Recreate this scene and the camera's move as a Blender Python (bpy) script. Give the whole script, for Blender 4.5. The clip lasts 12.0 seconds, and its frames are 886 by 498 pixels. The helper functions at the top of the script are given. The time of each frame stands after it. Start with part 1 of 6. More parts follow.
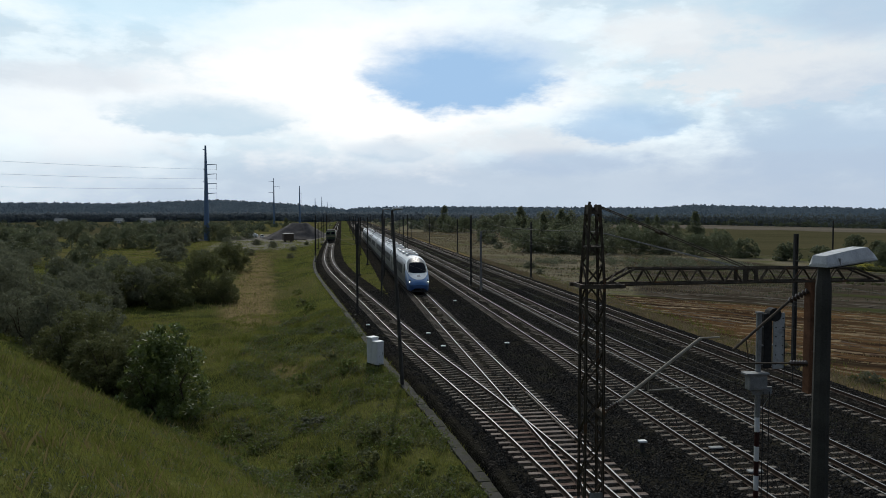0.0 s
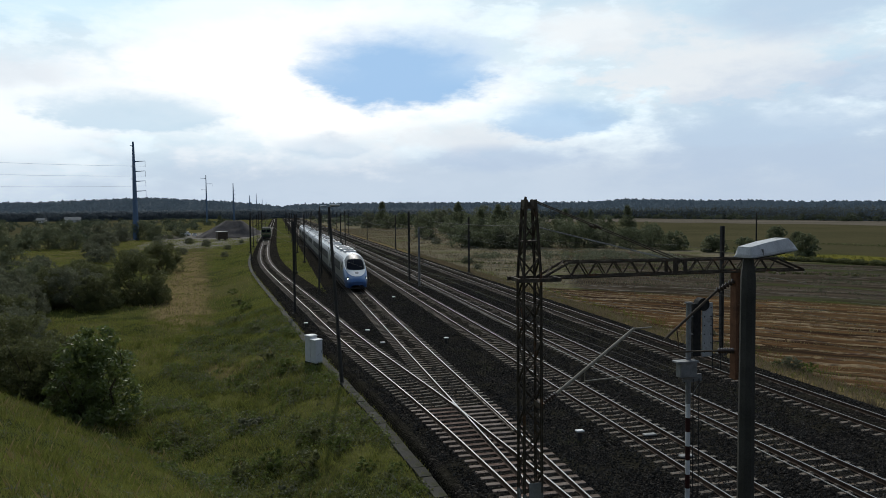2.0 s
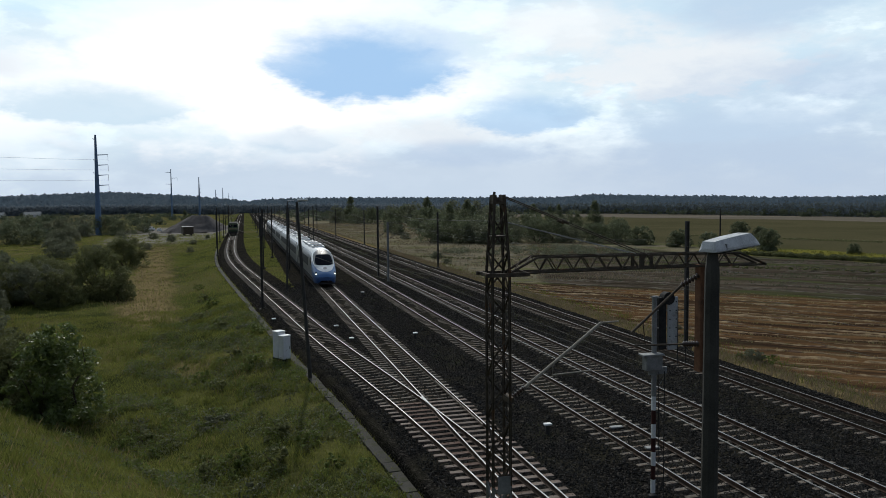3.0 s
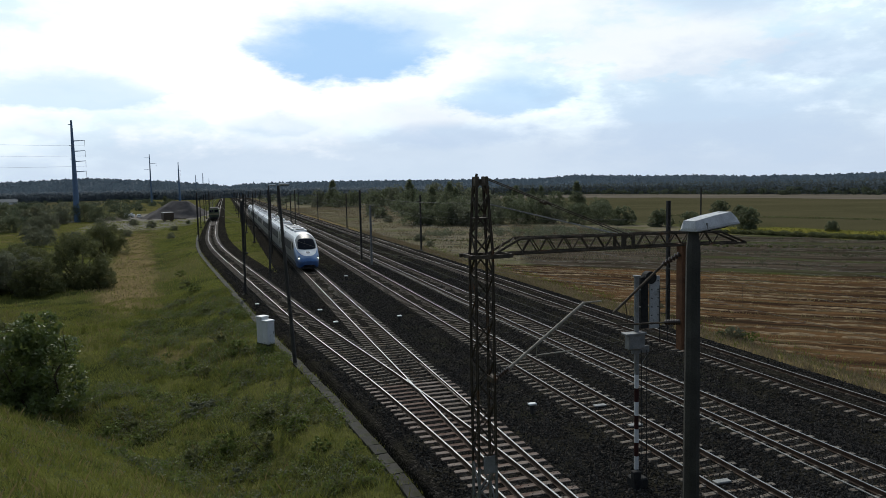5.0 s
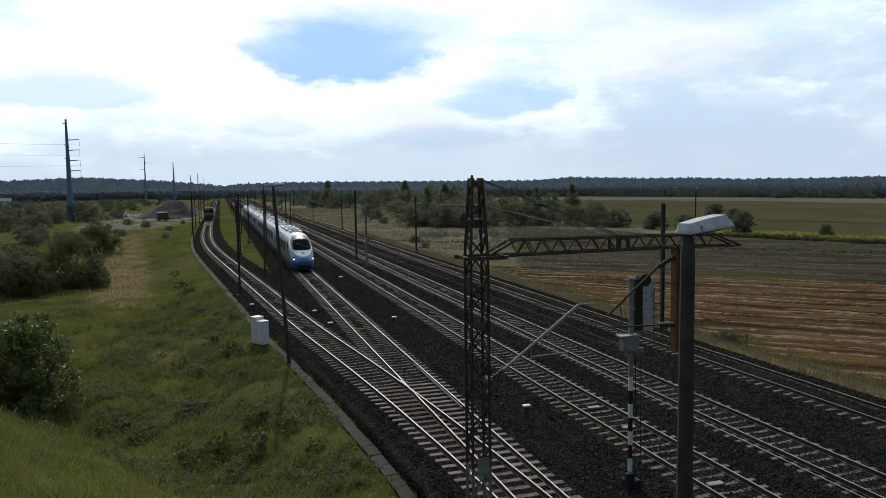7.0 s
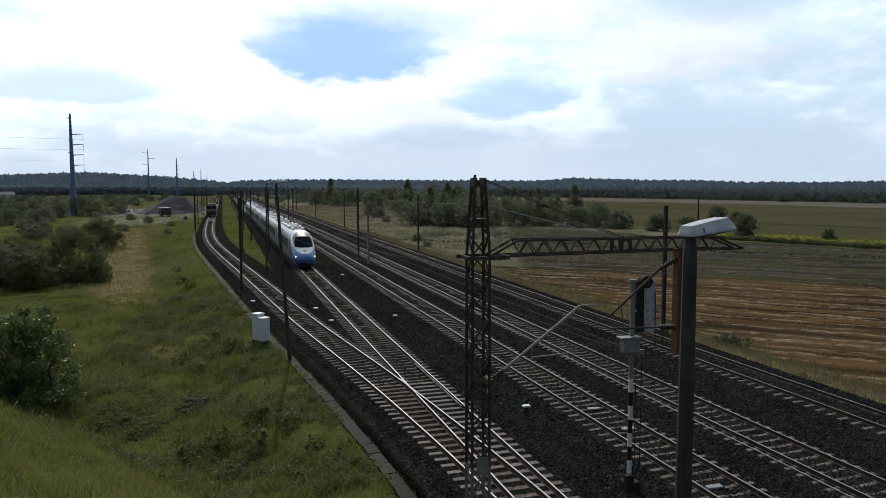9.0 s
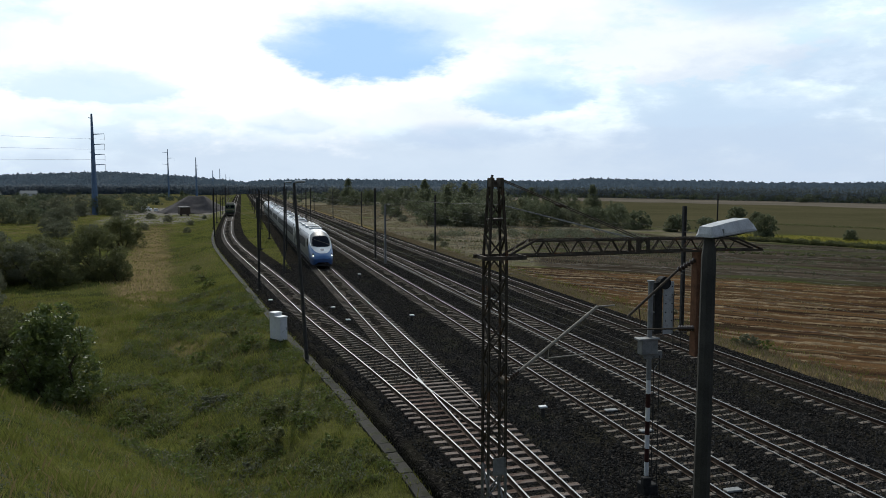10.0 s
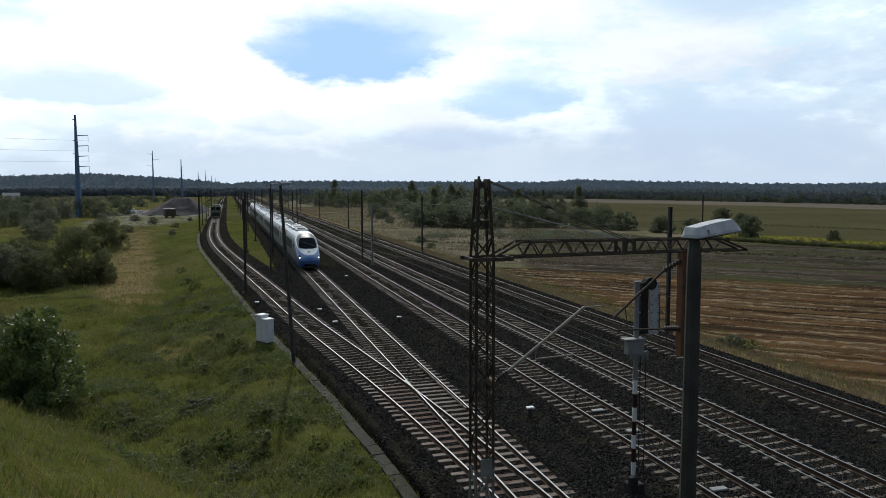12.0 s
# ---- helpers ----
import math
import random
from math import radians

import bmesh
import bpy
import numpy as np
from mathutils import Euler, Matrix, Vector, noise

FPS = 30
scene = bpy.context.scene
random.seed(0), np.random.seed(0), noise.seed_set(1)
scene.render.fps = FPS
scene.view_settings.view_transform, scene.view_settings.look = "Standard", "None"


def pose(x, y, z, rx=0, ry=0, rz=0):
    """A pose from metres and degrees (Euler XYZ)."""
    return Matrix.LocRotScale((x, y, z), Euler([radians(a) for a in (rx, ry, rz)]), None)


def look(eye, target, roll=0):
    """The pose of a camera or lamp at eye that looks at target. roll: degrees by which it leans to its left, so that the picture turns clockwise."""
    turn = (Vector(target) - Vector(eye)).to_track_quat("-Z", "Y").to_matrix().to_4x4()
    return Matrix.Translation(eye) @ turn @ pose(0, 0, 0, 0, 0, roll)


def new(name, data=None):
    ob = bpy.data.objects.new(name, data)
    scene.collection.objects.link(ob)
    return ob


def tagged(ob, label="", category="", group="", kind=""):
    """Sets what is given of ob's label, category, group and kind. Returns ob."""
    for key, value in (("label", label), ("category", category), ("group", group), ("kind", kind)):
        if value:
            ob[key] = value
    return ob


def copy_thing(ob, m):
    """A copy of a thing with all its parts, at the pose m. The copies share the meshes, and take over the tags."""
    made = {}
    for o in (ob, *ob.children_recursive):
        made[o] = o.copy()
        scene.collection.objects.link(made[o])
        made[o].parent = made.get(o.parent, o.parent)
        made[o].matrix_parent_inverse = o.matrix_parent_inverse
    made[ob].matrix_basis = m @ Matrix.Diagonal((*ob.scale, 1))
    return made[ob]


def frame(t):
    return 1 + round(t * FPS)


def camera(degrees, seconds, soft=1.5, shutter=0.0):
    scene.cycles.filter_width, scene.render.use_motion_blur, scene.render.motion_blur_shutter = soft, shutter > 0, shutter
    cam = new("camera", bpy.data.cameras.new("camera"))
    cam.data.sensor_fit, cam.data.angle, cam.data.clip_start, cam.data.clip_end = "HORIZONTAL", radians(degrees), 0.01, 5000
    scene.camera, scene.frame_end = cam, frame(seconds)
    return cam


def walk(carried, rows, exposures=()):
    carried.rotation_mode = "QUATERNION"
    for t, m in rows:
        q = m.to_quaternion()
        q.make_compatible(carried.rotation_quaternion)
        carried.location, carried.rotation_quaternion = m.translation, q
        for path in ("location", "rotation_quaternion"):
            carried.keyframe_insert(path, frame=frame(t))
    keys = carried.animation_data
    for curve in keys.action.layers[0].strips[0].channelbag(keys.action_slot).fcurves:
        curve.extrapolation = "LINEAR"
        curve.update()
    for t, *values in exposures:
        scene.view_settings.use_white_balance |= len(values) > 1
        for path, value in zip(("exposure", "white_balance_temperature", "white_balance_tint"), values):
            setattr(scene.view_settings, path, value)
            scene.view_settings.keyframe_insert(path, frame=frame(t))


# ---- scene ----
# ---------------------------------------------------------------- camera
EYE = (0.0, 0.0, 9.3)          # rail top is z = 0, the tracks run along +y
TURNS = [                       # seconds, yaw, pitch, roll
    (0, -7.961, -2.822, 0.078),
    (0.5, -8.337, -2.996, 0.282),
    (1, -9.963, -3.116, 0.609),
    (1.5, -12.770, -3.193, 0.641),
    (2, -12.894, -3.177, 0.611),
    (2.5, -14.210, -3.180, 0.556),
    (3, -15.349, -3.594, 0.525),
    (5, -16.741, -5.001, 1.200),
    (5.5, -16.711, -5.174, 0.903),
    (6, -16.735, -5.217, 0.572),
    (6.5, -16.934, -5.055, 0.564),
    (7, -17.102, -4.900, 0.871),
    (9, -16.882, -4.960, 0.128),
    (9.5, -16.479, -4.974, -0.039),
    (10, -15.533, -4.964, 0.011),
    (10.5, -16.057, -4.855, 0.026),
    (11, -16.686, -4.790, -0.000),
    (11.5, -16.337, -4.807, -0.011),
    (12, -16.569, -4.855, 0.100),
]
cam = camera(63.0, 12.0, soft=0.85)
walk(cam, [(t, pose(*EYE, 90 + p, r, y)) for t, y, p, r in TURNS],
     exposures=((0.0, -0.46), (1.5, -0.43), (3.0, -0.35), (5.0, -0.22), (9.0, -0.18), (12.0, -0.18)))
# ---------------------------------------------------------------- sky and sun
SUN_AZ, SUN_EL = radians(5.5), radians(39.0)
SUN_DIR = Vector((math.sin(SUN_AZ) * math.cos(SUN_EL), math.cos(SUN_AZ) * math.cos(SUN_EL), math.sin(SUN_EL)))


def build_world():
    world = bpy.data.worlds.new("sky")
    scene.world = world
    world.use_nodes = True
    nt = world.node_tree
    nt.nodes.clear()
    N, L = nt.nodes.new, nt.links.new

    def math_node(op, a, b=0.0, c=None, clamp=False):
        n = N("ShaderNodeMath")
        n.operation, n.use_clamp = op, clamp
        for i, v in enumerate((a, b, c)):
            if v is None:
                continue
            if isinstance(v, (int, float)):
                n.inputs[i].default_value = v
            else:
                L(v, n.inputs[i])
        return n.outputs[0]

    def dot(vec, d):
        n = N("ShaderNodeVectorMath")
        n.operation = "DOT_PRODUCT"
        L(vec, n.inputs[0])
        n.inputs[1].default_value = d
        return n.outputs["Value"]

    def ramp(v, a, b):
        n = N("ShaderNodeMapRange")
        n.interpolation_type = "SMOOTHSTEP"
        L(v, n.inputs[0])
        n.inputs[1].default_value, n.inputs[2].default_value = a, b
        return n.outputs[0]

    def mix(f, a, b):
        n = N("ShaderNodeMix")
        n.data_type = "RGBA"
        for i, v in ((0, f), (6, a), (7, b)):
            if isinstance(v, (tuple, float)):
                n.inputs[i].default_value = (*v, 1) if isinstance(v, tuple) else v
            else:
                L(v, n.inputs[i])
        return n.outputs[2]

    def noise_at(vec, scale, detail=5.0, rough=0.55):
        n = N("ShaderNodeTexNoise")
        L(vec, n.inputs["Vector"])
        n.inputs["Scale"].default_value, n.inputs["Detail"].default_value, n.inputs["Roughness"].default_value = scale, detail, rough
        return n.outputs["Fac"]

    co = N("ShaderNodeTexCoord").outputs["Generated"]
    sky = N("ShaderNodeTexSky")
    sky.sky_type, sky.sun_disc = "NISHITA", False
    sky.sun_elevation, sky.sun_rotation = SUN_EL, SUN_AZ
    sky.air_density, sky.dust_density = 1.0, 1.5
    clear = mix(0.965, sky.outputs[0], (0.0, 0.0, 0.0))
    # flattened coordinates make the clouds lie in level layers
    flat = N("ShaderNodeVectorMath")
    flat.operation = "MULTIPLY"
    L(co, flat.inputs[0])
    flat.inputs[1].default_value = (1.0, 1.0, 2.6)
    flat = flat.outputs[0]
    n1, n2, n3 = noise_at(flat, 2.6, 6), noise_at(flat, 7.0, 6, 0.6), noise_at(flat, 22.0, 4, 0.6)
    near_sun = math_node("MAXIMUM", ramp(dot(co, SUN_DIR), 0.46, 0.80), ramp(dot(co, (math.sin(radians(12)), math.cos(radians(12)), 0.0)), 0.62, 0.82))
    layer = math_node("ADD", math_node("MULTIPLY", n1, 0.6), math_node("MULTIPLY", n2, 0.4))
    bright = mix(near_sun, (0.24, 0.30, 0.40), (1.22, 1.36, 1.42))
    shade = mix(near_sun, (0.14, 0.20, 0.31), (0.86, 1.10, 1.28))
    cloud = mix(ramp(layer, 0.42, 0.58), shade, bright)
    cover = math_node("MAXIMUM", ramp(layer, 0.36, 0.52), math_node("MULTIPLY", near_sun, 0.9))
    col = mix(cover, clear, cloud)

    def cloud_bank(col, azimuth, elevation, half_w, half_h, colour, strength, wobble=0.5, crisp=False):
        """One cloud in front of the bright sky, by its direction and half size in degrees; a crisp one has a sharp lower edge."""
        a, e = radians(azimuth), radians(elevation)
        c = Vector((math.sin(a) * math.cos(e), math.cos(a) * math.cos(e), math.sin(e)))
        r = Vector((math.cos(a), -math.sin(a), 0))
        u = r.cross(c)
        px = math_node("DIVIDE", dot(co, r), math.sin(radians(half_w)))
        py = math_node("DIVIDE", dot(co, u), math.sin(radians(half_h)))
        if crisp:
            d = math_node("POWER", math_node("ADD", math_node("POWER", math_node("ABSOLUTE", px), 2.2), math_node("POWER", math_node("ABSOLUTE", py), 2.2)), 1 / 2.2)
        else:
            d = math_node("SQRT", math_node("ADD", math_node("MULTIPLY", px, px), math_node("MULTIPLY", py, py)))
        d = math_node("ADD", d, math_node("MULTIPLY", math_node("SUBTRACT", n2, 0.5), wobble * (1.3 if crisp else 2.4)))
        d = math_node("ADD", d, math_node("MULTIPLY", math_node("SUBTRACT", n3, 0.5), wobble * (1.9 if crisp else 1.0)))
        inward = math_node("MULTIPLY", d, -1.0)
        m = ramp(inward, -1.2, -0.45)
        if crisp:
            upper = ramp(py, -0.5, 0.5)
            m = mix(upper, ramp(inward, -1.10, -0.74), ramp(inward, -1.30, -0.25))
        m = math_node("MULTIPLY", m, strength)
        m = math_node("MULTIPLY", m, ramp(dot(co, c), 0.5, 0.6))
        return mix(m, col, colour)

    for bank in CLOUDS:
        col = cloud_bank(col, *bank)
    bg = N("ShaderNodeBackground")
    L(col, bg.inputs[0])
    bg.inputs[1].default_value = 1.0
    L(bg.outputs[0], N("ShaderNodeOutputWorld").inputs[0])


CLOUDS = [  # azimuth, elevation, half width, half height, colour, strength, wobble, crisp lower edge
    (16.0, 0.5, 70.0, 5.2, (0.72, 0.85, 1.02), 0.9, 0.3),
    (3.0, 9.6, 17.0, 6.2, (1.5, 1.5, 1.48), 0.9, 0.5),
    (-18.0, 7.6, 9.0, 3.6, (1.34, 1.37, 1.4), 0.6, 0.6),
    (33.0, 10.2, 9.0, 2.8, (1.12, 1.16, 1.2), 0.85, 0.8, True),
    (15.0, 5.6, 10.0, 1.2, (1.02, 1.08, 1.15), 0.7, 0.7),
    (24.5, 13.2, 6.0, 2.0, (1.14, 1.18, 1.22), 0.7, 0.8),
    (9.5, 10.9, 7.9, 3.3, (0.40, 0.70, 1.10), 0.9, 0.36, True),
    (22.0, 6.8, 5.5, 1.6, (0.56, 0.82, 1.13), 0.8, 0.55, True),
    (-9.5, 7.2, 7.0, 1.5, (0.66, 0.90, 1.10), 0.7, 0.6, True),
    (3.7, 4.9, 3.8, 1.0, (0.66, 0.85, 1.05), 0.5, 0.6, True),
    (17.5, 3.9, 8.0, 1.1, (0.60, 0.76, 1.0), 0.5, 0.6),
    (42.0, 2.0, 18.0, 5.0, (0.62, 0.75, 0.94), 0.5, 0.4),
    (37.0, 5.5, 12.0, 4.5, (0.64, 0.80, 1.02), 0.5, 0.7),
    (37.0, 5.6, 8.0, 1.4, (0.68, 0.86, 1.07), 0.6, 0.5, True),
    (45.0, 8.5, 5.0, 1.8, (0.66, 0.82, 1.04), 0.6, 0.5, True),
    (-20.0, 9.5, 6.0, 1.2, (0.92, 1.0, 1.1), 0.5, 0.6),
    (39.0, 14.0, 6.0, 2.4, (0.66, 0.84, 1.06), 0.7, 0.7),
    (-16.0, 15.0, 11.0, 2.6, (0.84, 1.14, 1.34), 0.75, 0.6),
]
build_world()
sun = new("sun", bpy.data.lights.new("sun", "SUN"))
sun.data.energy, sun.data.angle, sun.data.color = 2.25, radians(0.7), (1.0, 0.95, 0.87)
sun.matrix_basis = look((0, 0, 60), (-SUN_DIR.x * 50, -SUN_DIR.y * 50, 60 - SUN_DIR.z * 50))
# ---------------------------------------------------------------- materials
def material(name, dark, light, scale=4.0, rough=0.7, metal=0.0, bump=0.3, grain=60.0, stain=None, stain_scale=0.7,
             stain_at=0.6, vary=0.0, coords="Object", leaf=0.0, stretch=(1, 1, 1), coat=0.0):
    """A surface with two scales of variation: broad patches and fine grain, and stains of a third colour."""
    m = bpy.data.materials.new(name)
    m.use_nodes = True
    nt = m.node_tree
    N, L = nt.nodes.new, nt.links.new
    b = nt.nodes["Principled BSDF"]
    co = N("ShaderNodeTexCoord").outputs["Object"] if coords == "Object" else N("ShaderNodeNewGeometry").outputs["Position"]
    mp = N("ShaderNodeMapping")
    L(co, mp.inputs[0])
    mp.inputs["Scale"].default_value = stretch

    def tex(s, detail):
        n = N("ShaderNodeTexNoise")
        L(mp.outputs[0], n.inputs["Vector"])
        n.inputs["Scale"].default_value, n.inputs["Detail"].default_value = s, detail
        n.inputs["Roughness"].default_value = 0.6
        return n.outputs["Fac"]

    def mixed(f, a, c):
        n = N("ShaderNodeMix")
        n.data_type = "RGBA"
        for i, v in ((0, f), (6, a), (7, c)):
            if isinstance(v, tuple):
                n.inputs[i].default_value = (*v, 1)
            else:
                L(v, n.inputs[i])
        return n.outputs[2]

    def sharpen(v, lo, hi):
        n = N("ShaderNodeMapRange")
        L(v, n.inputs[0])
        n.inputs[1].default_value, n.inputs[2].default_value = lo, hi
        return n.outputs[0]

    broad, fine = tex(scale, 5), tex(grain, 3)
    col = mixed(sharpen(broad, 0.32, 0.68), dark, light)
    n = N("ShaderNodeMix")
    n.data_type, n.blend_type = "RGBA", "OVERLAY"
    n.inputs[0].default_value = 0.55
    L(col, n.inputs[6])
    L(fine, n.inputs[7])
    col = n.outputs[2]
    if stain:
        col = mixed(sharpen(tex(stain_scale, 6), stain_at, stain_at + 0.12), col, stain)
    if vary:
        info = N("ShaderNodeObjectInfo").outputs["Random"]
        hs = N("ShaderNodeHueSaturation")
        L(col, hs.inputs["Color"])
        L(sharpen(info, -1.0, 1.0), hs.inputs["Fac"])
        mr = N("ShaderNodeMapRange")
        L(info, mr.inputs[0])
        mr.inputs[3].default_value, mr.inputs[4].default_value = 1 - vary, 1 + vary
        L(mr.outputs[0], hs.inputs["Value"])
        hs.inputs["Fac"].default_value = 1.0
        for l in list(hs.inputs["Fac"].links):
            nt.links.remove(l)
        col = hs.outputs[0]
    if leaf:
        isl = N("ShaderNodeNewGeometry").outputs["Random Per Island"]
        hs = N("ShaderNodeHueSaturation")
        L(col, hs.inputs["Color"])
        mr = N("ShaderNodeMapRange")
        L(isl, mr.inputs[0])
        mr.inputs[3].default_value, mr.inputs[4].default_value = 1 - leaf, 1 + leaf
        L(mr.outputs[0], hs.inputs["Value"])
        col = hs.outputs[0]
    L(col, b.inputs["Base Color"])
    rr = N("ShaderNodeMapRange")
    L(fine, rr.inputs[0])
    rr.inputs[3].default_value, rr.inputs[4].default_value = max(0.03, rough - 0.12), min(1.0, rough + 0.12)
    L(rr.outputs[0], b.inputs["Roughness"])
    b.inputs["Metallic"].default_value = metal
    b.inputs["Specular IOR Level"].default_value = 0.5 if rough < 0.55 else 0.15
    b.inputs["Coat Weight"].default_value = coat
    if bump:
        bp = N("ShaderNodeBump")
        bp.inputs["Strength"].default_value, bp.inputs["Distance"].default_value = bump, 0.02
        L(fine, bp.inputs["Height"])
        L(bp.outputs[0], b.inputs["Normal"])
    return m


def translucent(m, colour, share):
    """Let some light through a leaf."""
    nt = m.node_tree
    b, out = nt.nodes["Principled BSDF"], nt.nodes["Material Output"]
    t, mx = nt.nodes.new("ShaderNodeBsdfTranslucent"), nt.nodes.new("ShaderNodeMixShader")
    t.inputs[0].default_value = (*colour, 1)
    mx.inputs[0].default_value = share
    nt.links.new(b.outputs[0], mx.inputs[1])
    nt.links.new(t.outputs[0], mx.inputs[2])
    nt.links.new(mx.outputs[0], out.inputs[0])
    return m


def plain(name, colour, rough=0.5, metal=0.0, glow=0.0, coat=0.0):
    m = bpy.data.materials.new(name)
    m.use_nodes = True
    b = m.node_tree.nodes["Principled BSDF"]
    b.inputs["Base Color"].default_value = (*colour, 1)
    b.inputs["Roughness"].default_value, b.inputs["Metallic"].default_value = rough, metal
    b.inputs["Coat Weight"].default_value = coat
    if glow:
        b.inputs["Emission Color"].default_value, b.inputs["Emission Strength"].default_value = (*colour, 1), glow
    return m


def ground_material():
    """Land cover by the attributes of the sheet: grass, dry grass, ploughed soil, far crop, bare yard."""
    m = bpy.data.materials.new("ground_cover")
    m.use_nodes = True
    nt = m.node_tree
    N, L = nt.nodes.new, nt.links.new
    b = nt.nodes["Principled BSDF"]
    pos = N("ShaderNodeNewGeometry").outputs["Position"]

    def tex(s, detail=5, stretch=None, dist=0.0):
        n = N("ShaderNodeTexNoise")
        v = pos
        if stretch:
            mp = N("ShaderNodeMapping")
            L(pos, mp.inputs[0])
            mp.vector_type = "TEXTURE"
            mp.inputs["Scale"].default_value = stretch
            mp.inputs["Rotation"].default_value = (0, 0, radians(-45))
            v = mp.outputs[0]
        L(v, n.inputs["Vector"])
        n.inputs["Scale"].default_value, n.inputs["Detail"].default_value, n.inputs["Roughness"].default_value = s, detail, 0.62
        n.inputs["Distortion"].default_value = dist
        return n.outputs["Fac"]

    def mr(v, lo, hi):
        n = N("ShaderNodeMapRange")
        L(v, n.inputs[0])
        n.inputs[1].default_value, n.inputs[2].default_value = lo, hi
        return n.outputs[0]

    def mixed(f, a, c):
        n = N("ShaderNodeMix")
        n.data_type = "RGBA"
        for i, v in ((0, f), (6, a), (7, c)):
            if isinstance(v, tuple):
                n.inputs[i].default_value = (*v, 1)
            else:
                L(v, n.inputs[i])
        return n.outputs[2]

    def cover(name):
        n = N("ShaderNodeAttribute")
        n.attribute_name = name
        add = N("ShaderNodeMath")
        add.operation = "ADD"
        L(n.outputs["Fac"], add.inputs[0])
        sc = N("ShaderNodeMath")
        sc.operation = "MULTIPLY_ADD"
        L(patch, sc.inputs[0])
        sc.inputs[1].default_value, sc.inputs[2].default_value = 0.8, -0.4
        L(sc.outputs[0], add.inputs[1])
        return mr(add.outputs[0], 0.35, 0.65)

    patch, mid, fine, vast = tex(0.35, 6), tex(1.7, 5), tex(14.0, 4), tex(0.035, 6)
    grass = mixed(mr(patch, 0.35, 0.65), (0.042, 0.055, 0.014), (0.085, 0.090, 0.025))
    grass = mixed(mr(mid, 0.42, 0.72), grass, (0.11, 0.108, 0.034))
    grass = mixed(mr(vast, 0.45, 0.62), grass, (0.105, 0.095, 0.040))
    grass = mixed(mr(tex(0.11, 5), 0.50, 0.60), grass, (0.045, 0.052, 0.018))
    dry = mixed(mr(mid, 0.35, 0.65), (0.125, 0.098, 0.045), (0.235, 0.175, 0.088))
    rows_ = tex(0.42, 6, (9.0, 1.0, 1.0), 0.5)
    soil = mixed(mr(rows_, 0.40, 0.60), (0.034, 0.021, 0.014), (0.125, 0.071, 0.034))
    soil = mixed(mr(tex(0.9, 6, (12.0, 1.0, 1.0), 0.6), 0.55, 0.70), soil, (0.062, 0.062, 0.034))
    crop = mixed(mr(tex(0.022, 6), 0.35, 0.65), (0.068, 0.063, 0.033), (0.090, 0.079, 0.043))
    stub = mixed(mr(tex(0.35, 6, (10.0, 1.0, 1.0), 0.4), 0.40, 0.62), (0.036, 0.029, 0.021), (0.088, 0.070, 0.052))
    stub = mixed(mr(tex(0.12, 4, (6.0, 1.0, 1.0)), 0.50, 0.62), stub, (0.058, 0.066, 0.026))
    pale = mixed(mr(tex(0.03, 5, (7.0, 1.0, 1.0)), 0.4, 0.6), (0.125, 0.108, 0.085), (0.165, 0.14, 0.112))
    fallow = mixed(mr(mid, 0.35, 0.65), (0.120, 0.104, 0.070), (0.215, 0.186, 0.130))
    fallow = mixed(mr(tex(0.06, 6), 0.48, 0.60), fallow, (0.115, 0.110, 0.055))
    weedy = mixed(mr(mid, 0.35, 0.65), (0.105, 0.105, 0.022), (0.20, 0.175, 0.040))
    yard = mixed(mr(mid, 0.35, 0.65), (0.14, 0.125, 0.105), (0.27, 0.25, 0.22))
    col = mixed(cover("dry"), grass, dry)
    col = mixed(cover("crop"), col, crop)
    col = mixed(cover("pale"), col, pale)
    col = mixed(cover("fallow"), col, fallow)
    col = mixed(cover("stubble"), col, stub)
    col = mixed(cover("weedy"), col, weedy)
    col = mixed(cover("soil"), col, soil)
    col = mixed(cover("yard"), col, yard)
    n = N("ShaderNodeMix")
    n.data_type, n.blend_type = "RGBA", "OVERLAY"
    n.inputs[0].default_value = 0.6
    L(col, n.inputs[6])
    L(fine, n.inputs[7])
    L(n.outputs[2], b.inputs["Base Color"])
    b.inputs["Roughness"].default_value = 0.95
    b.inputs["Specular IOR Level"].default_value = 0.0
    bp = N("ShaderNodeBump")
    bp.inputs["Strength"].default_value, bp.inputs["Distance"].default_value = 0.8, 0.25
    L(mid, bp.inputs["Height"])
    L(bp.outputs[0], b.inputs["Normal"])
    return m


